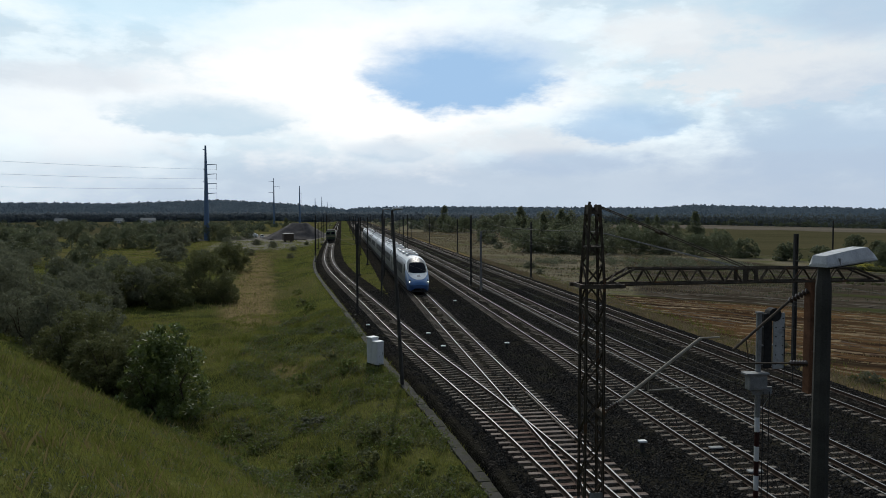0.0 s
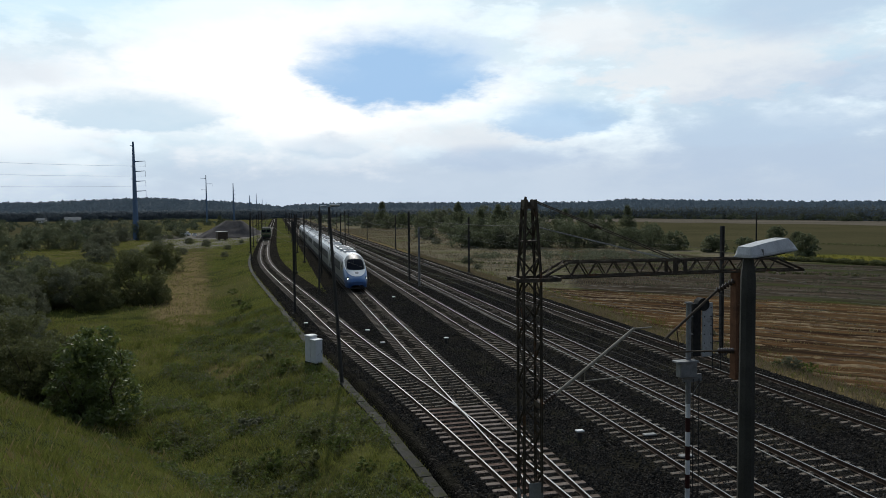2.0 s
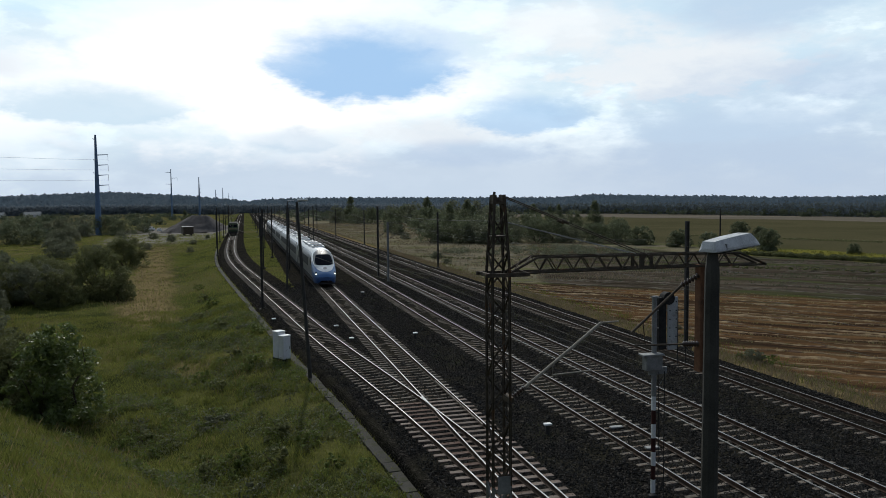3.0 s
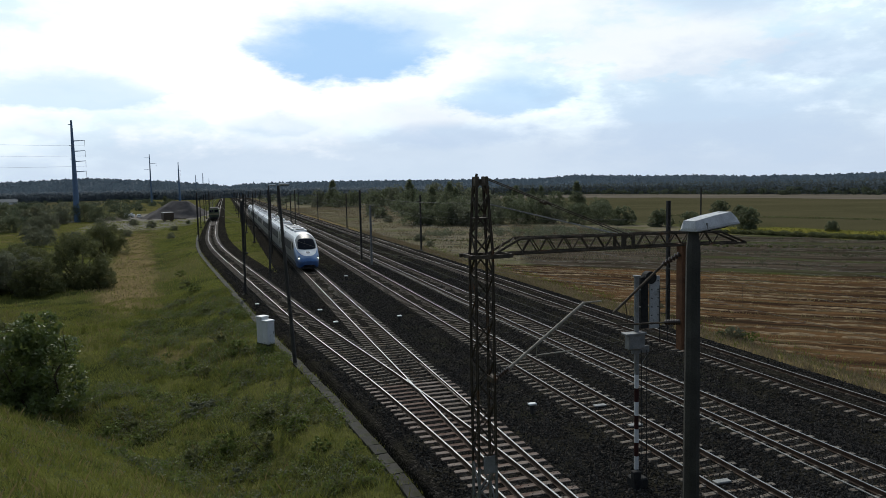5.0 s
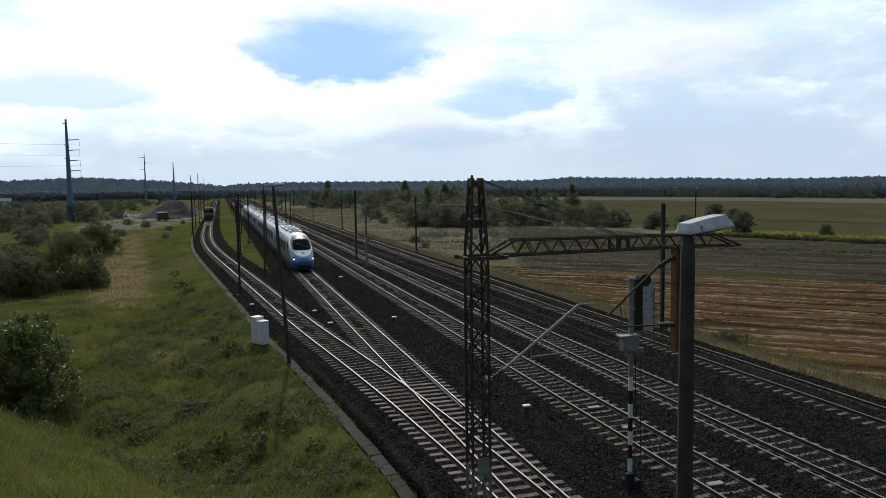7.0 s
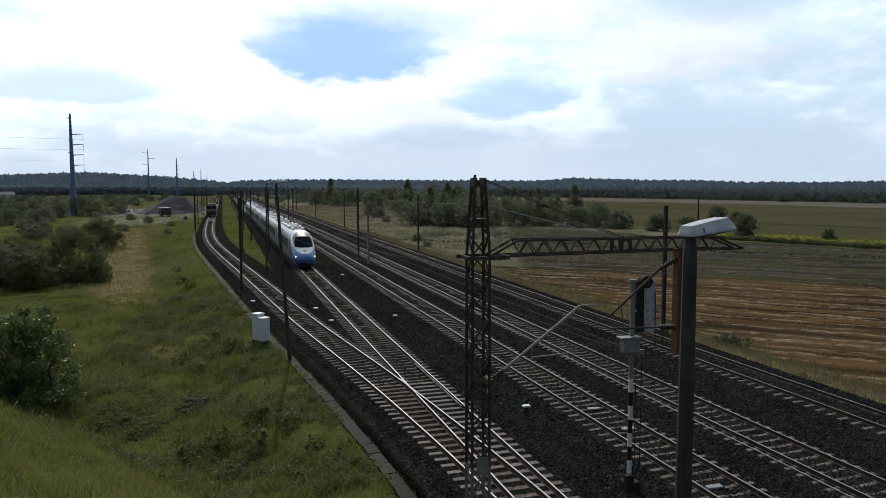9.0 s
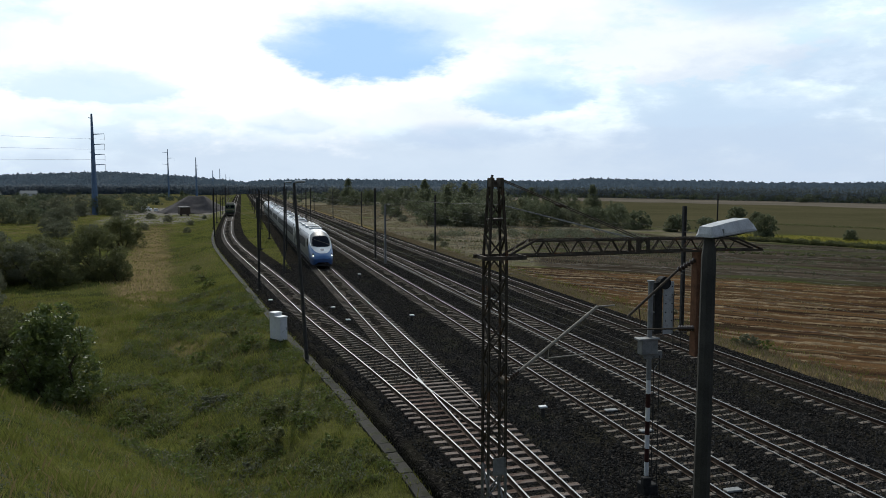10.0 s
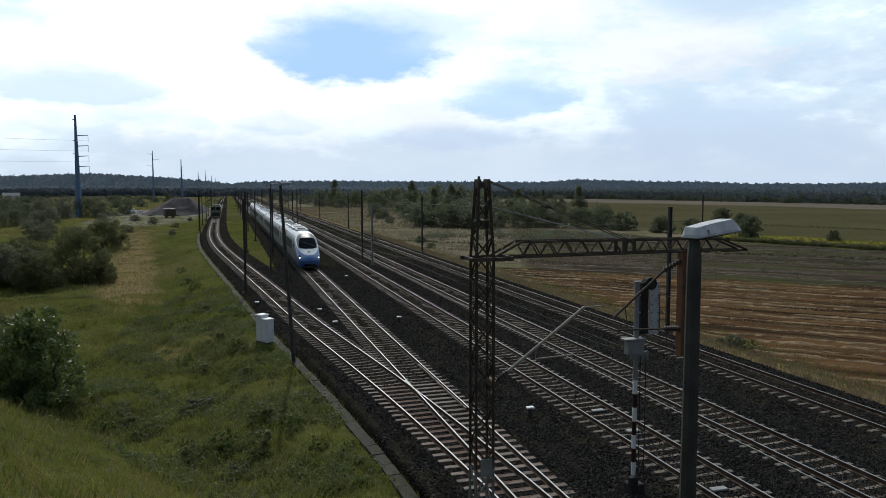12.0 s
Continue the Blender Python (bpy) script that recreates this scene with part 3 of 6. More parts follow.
# ---------------------------------------------------------------- tracks
TRACKS = {}
for key, txt, head in (("middle", "ballasted straight track with pale concrete sleepers and bright rails", RAILTOP),
                       ("main_near", "straight main line track with concrete sleepers", RAILMAIN),
                       ("main_far", "straight main line track with a cable beside one rail", RAILMAIN),
                       ("outer", "outer straight track with dull rails beside the field", RAILDULL)):
    TRACKS[key] = build_track(key + "_track", lambda y, k=key: TRACK_X[k], 6, 1300, txt, head)
TRACKS["loop"] = build_track("loop_track", loop_x, 6, 900, "curved loop track joining the middle track at a turnout", RAILTOP)
# ---------------------------------------------------------------- overhead line
def lattice(bm, a, b, w0, w1, pitch, leg=0.05, lace=0.035):
    """A four-legged lattice column or beam from a to b, w0 and w1 square (or (wide, high))."""
    a, b = Vector(a), Vector(b)
    axis = (b - a).normalized()
    side = Vector((1, 0, 0)) if abs(axis.z) > 0.5 else Vector((0, 1, 0))
    up = axis.cross(side).normalized()

    def corner(t, i):
        w = [p + (q - p) * t for p, q in zip(w0, w1)]
        sx, sy = ((-1, -1), (1, -1), (1, 1), (-1, 1))[i]
        return a + (b - a) * t + side * (sx * w[0] / 2) + up * (sy * w[1] / 2)

    for i in range(4):
        angle_bar(bm, corner(0, i), corner(1, i), leg, 0.012)
    n = max(2, round((b - a).length / pitch))
    for k in range(n):
        for i in range(4):
            p, q = (i, (i + 1) % 4) if (k + i) % 2 == 0 else ((i + 1) % 4, i)
            angle_bar(bm, corner(k / n, p), corner((k + 1) / n, q), lace, 0.008)
    return bm


def insulator(bm, a, b, r=0.07, n=6):
    """A ribbed porcelain rod turned as one body."""
    a, b = Vector(a), Vector(b)
    turn = (b - a).to_track_quat("Z", "Y").to_matrix()
    prof = [(0.0, 0.45)]
    for i in range(n):
        t = (i + 0.5) / n
        prof += [(t - 0.05, 0.45), (t - 0.03, 1.0), (t + 0.03, 0.6), (t + 0.05, 0.45)]
    prof.append((1.0, 0.45))
    rings = []
    for t, k in prof:
        rings.append([bm.verts.new(a + (b - a) * t + turn @ Vector((math.cos(q) * r * k, math.sin(q) * r * k, 0))) for q in [2 * math.pi * j / 9 for j in range(9)]])
    for p, q in zip(rings, rings[1:]):
        for j in range(9):
            bm.faces.new((p[j], p[(j + 1) % 9], q[(j + 1) % 9], q[j]))
    bm.faces.new(rings[0][::-1])
    bm.faces.new(rings[-1])


def build_gantry():
    """The lattice mast beside the loop, its beam hung from stays, the drop post and the two brackets."""
    x0, y0 = 5.29, 14.8
    th = thing("catenary_gantry", (x0, y0, -0.62), label="weathered lattice steel mast with a stayed truss arm", category="catenary gantry")
    bm = bmesh.new()
    lattice(bm, (0, 0, 0.25), (0, 0, 3.72), (0.41, 0.41), (0.402, 0.402), 0.47, 0.065, 0.04)
    part("lower_mast", bm, GALV, th, "pale grey lower lattice")
    bm = bmesh.new()
    lattice(bm, (0, 0, 3.72), (0, 0, 8.45), (0.402, 0.402), (0.39, 0.39), 0.47, 0.065, 0.04)
    lattice(bm, (0, 0, 8.45), (0, 0, 10.1), (0.39, 0.39), (0.22, 0.22), 0.42, 0.065, 0.04)
    part("mast", bm, STEEL, th)
    bm = bmesh.new()
    for sx in (-0.1, 0.1):
        box(bm, (sx, 0, 10.02), (0.07, 0.26, 0.16), bevel=0.008)
    box(bm, (0, 0, 9.93), (0.27, 0.27, 0.05))
    part("mast_head", bm, STEEL, th)
    bm = bmesh.new()
    box(bm, (0, 0, 9.2), (0.33, 0.33, 0.04))
    part("collar", bm, STEEL, th)
    bm = bmesh.new()
    rod(bm, (-0.09, 0, 10.09), (-0.07, 0, 10.16), 0.03)
    part("pin", bm, STEEL, th)
    bm = bmesh.new()
    box(bm, (0, 0, 0.05), (0.9, 0.9, 0.6), bevel=0.04)
    part("footing", bm, POLECON, th, "concrete footing")
    bm = bmesh.new()
    box(bm, (0.05, -0.215, 3.75), (0.30, 0.012, 0.40), bevel=0.004)
    part("gusset_plate", bm, GALV, th, "pale grey plate")
    bm = bmesh.new()
    for sy in (-0.31, 0.31):
        box(bm, (0.1, sy, 8.38), (1.0, 0.045, 0.085))
    for sx in (-0.3, 0.3, 0.6):
        box(bm, (sx, 0, 8.38), (0.05, 0.6, 0.08))
    part("saddle", bm, STEEL, th)
    # beam
    bm = bmesh.new()
    L0, L1, zb, zt = 0.85, 6.0, 8.40, 8.73
    lattice(bm, (L0, 0, (zb + zt) / 2), (L1, 0, (zb + zt) / 2 - 0.01), (0.36, zt - zb), (0.36, zt - zb - 0.05), 0.21, 0.05, 0.026)
    for sy in (-0.18, 0.18):
        angle_bar(bm, (0.2, sy, zb), (L0, sy, zb), 0.06, 0.012)
        angle_bar(bm, (0.25, sy, zb + 0.02), (L0, sy, zt), 0.05, 0.012)
        angle_bar(bm, (L1, sy, zb), (6.75, sy, zb), 0.05, 0.012)
        angle_bar(bm, (L1, sy, zt - 0.04), (6.75, sy, zb), 0.05, 0.012)
    angle_bar(bm, (0.3, -0.18, zb + 0.06), (0.6, 0.18, zb + 0.25), 0.03)
    angle_bar(bm, (0.6, -0.18, zb + 0.25), (L0, 0.18, zt), 0.03)
    part("truss_arm", bm, STEEL, th)
    for c in (3.38, 3.64):
        for sy in (-0.185, 0.185):
            bm = bmesh.new()
            box(bm, (c, sy, (zb + zt) / 2), (0.09, 0.02, zt - zb + 0.03), bevel=0.004)
            part("splice_plate", bm, STEEL, th)
    for sy in (-0.1, 0.1):
        bm = bmesh.new()
        rod(bm, (0.14, sy, 10.06), (3.45, sy * 1.6, zt + 0.02), 0.012, n=8)
        rod(bm, (1.45, sy * 1.2, 9.53), (1.62, sy * 1.2, 9.46), 0.032, n=8)
        part("stay_rod", bm, STEEL, th)
    for sy in (-0.1, 0.1):
        bm = bmesh.new()
        rod(bm, (0.2, sy, 9.5), (3.25, sy * 1.6, zt + 0.02), 0.008, n=6)
        part("lower_stay", bm, GALV, th)
    # drop post
    bm = bmesh.new()
    for sx in (-0.12, 0.12):
        box(bm, (5.15 + sx, 0, 7.15), (0.06, 0.22, 2.55))
    box(bm, (5.15, 0, 7.15), (0.2, 0.02, 2.5))
    for z in (6.0, 6.8, 7.6):
        box(bm, (5.15, 0, z), (0.28, 0.24, 0.06))
    part("drop_post", bm, RUST, th, "rust-brown hanging post")
    # bracket over the middle track
    zc = 0.62
    bm = bmesh.new()
    rod(bm, (4.55, 0, 7.95), (3.25, 0, 6.90), 0.03, n=10)
    rod(bm, (4.6, 0, 6.56), (3.35, 0, 6.60), 0.022, n=8)
    rod(bm, (3.55, 0, 7.14), (3.62, 0, 6.58), 0.014, n=6)
    part("bracket_tube", bm, STEEL, th)
    bm = bmesh.new()
    insulator(bm, (5.02, 0, 8.18), (4.55, 0, 7.95), 0.075)
    part("insulator", bm, PORCELAIN, th)
    bm = bmesh.new()
    insulator(bm, (5.02, 0, 6.54), (4.6, 0, 6.56), 0.075)
    part("insulator", bm, PORCELAIN, th)
    # bracket over the loop
    bm = bmesh.new()
    rod(bm, (0.62, 0, 5.83), (2.48, 0, 7.18), 0.036, n=10)
    rod(bm, (2.48, 0, 7.18), (2.92, 0, 7.19), 0.02, n=8)
    rod(bm, (1.28, 0, 6.06), (2.25, 0, 6.10), 0.016, n=8)
    rod(bm, (1.3, 0, 6.32), (1.28, 0, 6.06), 0.012, n=6)
    part("bracket_tube", bm, TUBE, th, "pale diagonal bracket tube")
    bm = bmesh.new()
    insulator(bm, (0.26, 0, 5.6), (0.62, 0, 5.83), 0.075)
    part("insulator", bm, PORCELAIN, th)
    bm = bmesh.new()
    box(bm, (0.22, 0, 5.62), (0.12, 0.4, 0.12))
    box(bm, (0.22, 0, 5.35), (0.08, 0.3, 0.05))
    part("clamp", bm, STEEL, th)


build_gantry()


def build_line_mast(name, x, y, top, reach, label, mat=None, radius=0.11, lamp=0):
    """A slim mast with a bracket of reach metres over a track."""
    base = float(ground_z(x, y)) if x < 6.4 or x > 27.6 else -0.5
    th = thing(name, (x, y, base), label=label, category="catenary mast", group="masts along the line")
    h = top - base
    bm = bmesh.new()
    for s in (-1, 1):
        box(bm, (s * radius * 0.75, 0, h / 2), (radius * 0.35, radius * 1.5, h), bevel=0.01)
    box(bm, (0, 0, h / 2), (radius * 1.4, 0.02, h - 0.04))
    for i in range(int(h / 0.8)):
        box(bm, (0, 0, 0.5 + i * 0.8), (radius * 1.4, radius * 1.5, 0.07))
    part("post", bm, mat or POLE, th)
    bm = bmesh.new()
    box(bm, (0, 0, 0.05), (0.6, 0.6, 0.5), bevel=0.05)
    part("footing", bm, POLECON, th)
    if reach:
        s = 1 if reach > 0 else -1
        zr = -base
        bm = bmesh.new()
        rod(bm, (s * 0.6, 0, zr + 5.3), (reach, 0, zr + 6.75), 0.03, n=8)
        rod(bm, (s * 0.6, 0, zr + 7.0), (reach, 0, zr + 6.8), 0.02, n=6)
        rod(bm, (s * 1.3, 0, zr + 5.8), (reach + s * 0.2, 0, zr + 5.75), 0.018, n=6)
        part("bracket_tube", bm, STEEL, th)
        for z0, z1 in ((5.1, 5.3), (7.02, 7.0)):
            bm = bmesh.new()
            insulator(bm, (s * 0.12, 0, zr + z0), (s * 0.6, 0, zr + z1), 0.07, 5)
            part("insulator", bm, PORCELAIN, th)
    return th


DARK_MAST = "slim dark catenary mast with a tubular bracket beside the track"
for i, y in enumerate((41.8, 105.9, 175.9, 233.6, 296, 358, 420, 482)):
    build_line_mast("catenary_mast", 28.2, y, 8.0, -2.9 if i else 0, DARK_MAST if i else "plain dark catenary mast standing beside the field edge", radius=0.13)
for y in (94.2, 187.1, 249, 310, 372, 434):
    build_line_mast("catenary_mast", 16.9, y, 9.05, 2.0, DARK_MAST, radius=0.13)
build_line_mast("catenary_mast", 16.9, 87.3, 7.1, 2.3, "short pale grey catenary mast with a tubular bracket", GALV, 0.12)
for y in (140, 205, 270, 332, 394):
    build_line_mast("catenary_mast", 11.8, y, 8.6, -2.6, DARK_MAST)
for x, y, top in ((2.56, 110.9, 8.7), (4.65, 133.5, 8.6), (6.3, 109.7, 8.3), (4.2, 165, 8.5), (4.3, 196, 8.5), (4.2, 228, 8.5), (4.2, 262, 8.5), (4.2, 300, 8.5), (4.2, 345, 8.4), (4.2, 400, 8.4)):
    build_line_mast("catenary_mast", x, y, top, 2.6 if x > 4 else 0, DARK_MAST)
for x, y, top in ((-5.3, 149, 9.0), (-6.4, 176, 7.5), (-6.6, 205, 7.4), (-6.3, 232, 8.1), (-6.6, 268, 8.4), (-6.4, 305, 8.6), (-7.0, 345, 9.5), (-6.4, 395, 9.0)):
    build_line_mast("catenary_mast", x, y, top, 2.6, DARK_MAST)
build_line_mast("wooden_pole", 1.41, 69.1, 8.3, 0, "thick black pole on the grass edge beside the loop", radius=0.115)


def build_wires():
    """Contact and messenger wires of each track, with droppers."""
    runs = {
        "loop": (loop_x, (14.8, 69, 110, 165, 228, 300, 400)),
        "middle": (lambda y: 8.85, (14.8, 78, 140, 205, 270, 332, 394)),
        "main_near": (lambda y: 14.72, (-22, 38, 87.3, 140, 205, 270, 332, 394)),
        "main_far": (lambda y: 19.07, (-30, 36, 94.2, 160, 220, 280, 340, 400)),
        "outer": (lambda y: 25.03, (-22, 41.8, 105.9, 175.9, 233.6, 296, 358, 420)),
    }
    for key, (fx, sup) in runs.items():
        th = thing("overhead_wire", label="thin sagging contact wire and messenger above a track", category="wire", group="overhead wires")
        for nm, z, sag, r in (("contact_wire", 5.55, 0.08, 0.0034), ("messenger_wire", 6.85, 0.75, 0.0034)):
            pts = []
            for a, b in zip(sup, sup[1:]):
                for i in range(8):
                    t = i / 8
                    y = a + (b - a) * t
                    pts.append((fx(max(y, 0)), y, z - sag * 4 * t * (1 - t)))
            tube(nm, pts, [r * (1.2 + max(0, p[1] - 30) / 38) for p in pts], WIRE, th, 4)
        bm = bmesh.new()
        for a, b in zip(sup, sup[1:4]):
            for i in range(1, 6):
                t = i / 6
                y = a + (b - a) * t
                rod(bm, (fx(max(y, 0)), y, 5.55 - 0.32 * t * (1 - t)), (fx(max(y, 0)), y, 6.85 - 3.0 * t * (1 - t)), 0.003, n=3)
        part("dropper", bm, WIRE, th)
    th = thing("feeder_wire", label="pale feeder wire running down from a mast head", category="wire")
    pts = [(16.9 - 11.4 * k, 94.2 - 79.2 * k, 9.0 - 0.1 * k - 1.9 * k * (1 - k)) for k in [i / 12 for i in range(13)]]
    tube("wire", pts, 0.007, WIRE, th)


build_wires()


PLATE = material("pale_grey_plate", (0.36, 0.36, 0.35), (0.48, 0.48, 0.47), 3.0, 0.6, stain=(0.25, 0.24, 0.22), stain_scale=3.0)


def build_signal():
    """The railway signal seen from behind."""
    th = thing("railway_signal", (12.13, 19.64, -0.35), label="railway signal seen from behind, on a red and white banded post", category="railway signal")
    for i in range(8):
        bm = bmesh.new()
        rod(bm, (0, 0, 0.1 + i * 0.44), (0, 0, 0.1 + (i + 1) * 0.44), 0.072, n=12)
        part("band", bm, PAINTW if i % 2 == 1 else PAINTR, th, smooth=False)
    bm = bmesh.new()
    rod(bm, (0, 0, 3.62), (0, 0, 6.7), 0.078, n=12)
    box(bm, (0, 0, 6.72), (0.2, 0.14, 0.05))
    part("upper_post", bm, GALV, th)
    bm = bmesh.new()
    box(bm, (0.60, -0.05, 5.88), (0.36, 0.05, 1.66), bevel=0.012)
    plate = part("back_plate", bm, PLATE, th, "pale grey back plate with bolt rows")
    bm = bmesh.new()
    rod(bm, (0, -0.01, 0), (0, 0.01, 0), 0.02, n=8)
    bolt = part("bolt", bm, BLACK, plate)
    bolt.location = (0.49, -0.08, 5.2)
    for i in range(1, 12):
        other = new("bolt", bolt.data)
        other.parent = plate
        other.location = (0.49 + 0.22 * (i % 2), -0.08, 5.2 + (i // 2) * 0.27)
    bm = bmesh.new()
    box(bm, (0.27, 0.06, 5.88), (0.26, 0.22, 1.62), bevel=0.02)
    rod(bm, (0.45, -0.1, 6.66), (0.45, 0.16, 6.66), 0.2, n=14)
    part("lamp_housing", bm, BLACK, th, "black lamp housing")
    bm = bmesh.new()
    for z in (5.2, 5.75, 6.3):
        box(bm, (0.45, 0.0, z), (0.75, 0.05, 0.04))
    part("bracket", bm, GALV, th)
    bm = bmesh.new()
    box(bm, (-0.15, -0.1, 4.95), (0.72, 0.34, 0.06), bevel=0.01)
    box(bm, (-0.12, -0.1, 4.70), (0.56, 0.28, 0.46), bevel=0.02)
    part("terminal_box", bm, GALV, th, "grey terminal box")
    bm = bmesh.new()
    box(bm, (0.1, -0.05, 4.42), (0.62, 0.05, 0.22))
    for sx in (-0.15, 0.35):
        rod(bm, (sx, -0.1, 4.3), (0.0, -0.02, 3.7), 0.012, n=5)
    part("platform", bm, GALV, th)
    bm = bmesh.new()
    for sx in (0.14, 0.42):
        rod(bm, (sx * 0.7, -0.12, 0.25), (sx * 0.7, -0.12, 4.4), 0.014, n=5)
        rod(bm, (sx + 0.62, -0.1, 4.6), (sx + 0.62, -0.1, 6.4), 0.012, n=5)
    for i in range(13):
        rod(bm, (0.1, -0.12, 0.4 + i * 0.31), (0.29, -0.12, 0.4 + i * 0.31), 0.010, n=4)
    for i in range(5):
        rod(bm, (0.76, -0.1, 4.7 + i * 0.4), (1.04, -0.1, 4.7 + i * 0.4), 0.010, n=4)
    part("ladder", bm, BLACK, th)
    bm = bmesh.new()
    box(bm, (0.05, 0, 0.1), (0.5, 0.5, 0.4), bevel=0.04)
    box(bm, (-0.12, -0.18, 0.42), (0.26, 0.2, 0.3), bevel=0.02)
    part("footing", bm, BLACK, th)


build_signal()


LAMPSHELL = material("weathered_lamp_shell", (0.46, 0.46, 0.47), (0.66, 0.66, 0.66), 5.0, 0.55, stain=(0.28, 0.27, 0.25), stain_scale=6.0, stain_at=0.57)


def build_floodlight():
    """The tall yard lamp close to the bridge."""
    x, y, base = 6.13, 8.5, -0.65
    th = thing("yard_lamp", (x, y, base), label="tall octagonal concrete lamp post with a boxy white lamp head", category="street lamp")
    bm = bmesh.new()
    rod(bm, (0, 0, 0), (0, 0, 9.0), 0.14, 0.098, 8)
    rod(bm, (0, 0, 9.0), (0, 0, 9.26), 0.098, 0.068, 8)
    part("post", bm, POLECON, th)
    turn = Matrix.Translation((0.02, 0, 9.27)) @ Matrix.Rotation(radians(20), 4, "Z") @ Matrix.Rotation(radians(-3.5), 4, "Y") @ Matrix.Scale(0.86, 4)
    bm = bmesh.new()
    sect = ((-0.17, 0.155, 0.0, 0.05), (-0.13, 0.165, 0.0, 0.165), (0.35, 0.18, 0.0, 0.20), (0.84, 0.18, 0.0, 0.215), (1.02, 0.165, 0.0, 0.10), (1.06, 0.15, 0.0, 0.04))
    rows = []
    for sx, w, z0, z1 in sect:
        rows.append([bm.verts.new(p) for p in ((sx, -w, z0), (sx, -w * 0.99, z0 + (z1 - z0) * 0.22), (sx, -w * 0.66, z1), (sx, w * 0.66, z1), (sx, w * 0.99, z0 + (z1 - z0) * 0.22), (sx, w, z0))])
    for a, b in zip(rows, rows[1:]):
        for i in range(6):
            bm.faces.new((a[i], b[i], b[(i + 1) % 6], a[(i + 1) % 6]))
    bm.faces.new(rows[0][::-1])
    bm.faces.new(rows[-1])
    bmesh.ops.recalc_face_normals(bm, faces=bm.faces)
    bm.transform(turn)
    head = part("lamp_head", bm, LAMPSHELL, th, "dirty white lamp head")
    bm = bmesh.new()
    box(bm, (0.42, 0, 0.004), (1.16, 0.372, 0.02), bevel=0.006)
    bm.transform(turn)
    part("rim", bm, GALV, head, "grey metal rim")
    bm = bmesh.new()
    box(bm, (0.35, 0, -0.015), (0.78, 0.26, 0.03), bevel=0.008)
    bm.transform(turn)
    part("diffuser", bm, GLASS, head)
    bm = bmesh.new()
    box(bm, (0.1, 0, 0.06), (0.02, 0.345, 0.1))
    bm.transform(turn)
    part("clip", bm, GALV, head)


build_floodlight()


def build_street_lamp(x, y, h, lean, arm, label):
    base = float(ground_z(x, y)) if x < 6 and y < 70 else -0.4
    th = thing("street_lamp", (x, y, base), label=label, category="street lamp", group="lamps beside the loop")
    bm = bmesh.new()
    rod(bm, (0, 0, 0), (lean * 0.8, 0, h * 0.8), 0.115, 0.085, 10)
    rod(bm, (lean * 0.8, 0, h * 0.8), (lean, 0, h), 0.085, 0.07, 10)
    part("post", bm, POLE, th)
    bm = bmesh.new()
    rod(bm, (lean, 0, h - 0.05), (lean + arm * 0.3, 0, h + 0.05), 0.04, n=8)
    part("arm", bm, GALV, th)
    bm = bmesh.new()
    box(bm, (lean + arm * 0.55, 0, h + 0.1), (abs(arm), 0.3, 0.13), bevel=0.05)
    head = part("lamp_head", bm, PAINTW, th, "pale lamp head")
    bm = bmesh.new()
    box(bm, (lean + arm * 0.6, 0, h + 0.025), (abs(arm) * 0.7, 0.22, 0.03))
    part("diffuser", bm, GLASS, head)


build_street_lamp(3.37, 41.0, 10.1, -0.55, 0.6, "leaning dark street lamp post on the grassy edge")
build_street_lamp(4.46, 83.3, 10.1, 0.22, 0.75, "tall dark street lamp on the green strip")


def build_cabinet():
    x, y = 2.05, 46.2
    base = float(ground_z(x, y)) - 0.16
    th = thing("trackside_cabinet", (x, y, base), 31.0, "white two-part trackside equipment cabinet on a dark plinth", "cabinet")
    bm = bmesh.new()
    box(bm, (0, 0, 0.22), (0.56, 1.2, 0.5), bevel=0.02)
    part("plinth", bm, BLACK, th)
    for i, (dy, d, h) in enumerate(((-0.31, 0.56, 1.42), (0.29, 0.58, 1.62))):
        bm = bmesh.new()
        box(bm, (0, dy, 0.47 + h / 2), (0.54, d, h), bevel=0.02)
        body = part("body", bm, PAINTW, th)
        bm = bmesh.new()
        box(bm, (0, dy, 0.5 + h), (0.62, d + 0.05, 0.09), bevel=0.03)
        part("roof", bm, PAINTW, body)
        bm = bmesh.new()
        box(bm, (0, dy - d / 2 - 0.012, 0.47 + h / 2), (0.45, 0.02, h - 0.14), bevel=0.006)
        door = part("door", bm, PAINTW, body)
        bm = bmesh.new()
        box(bm, (0.16, dy - d / 2 - 0.035, 0.47 + h / 2), (0.03, 0.03, 0.16))
        part("handle", bm, GALV, body)


build_cabinet()


def build_marker(x, y, z, h, label):
    th = thing("marker_post", (x, y, z), label=label, category="marker", group="track markers")
    bm = bmesh.new()
    rod(bm, (0, 0, 0), (0, 0, h), 0.10, 0.09, 8)
    part("post", bm, POLECON, th)
    bm = bmesh.new()
    box(bm, (0, 0, h + 0.04), (0.34, 0.24, 0.08), bevel=0.02)
    part("cap", bm, PAINTW, th, "white cap")


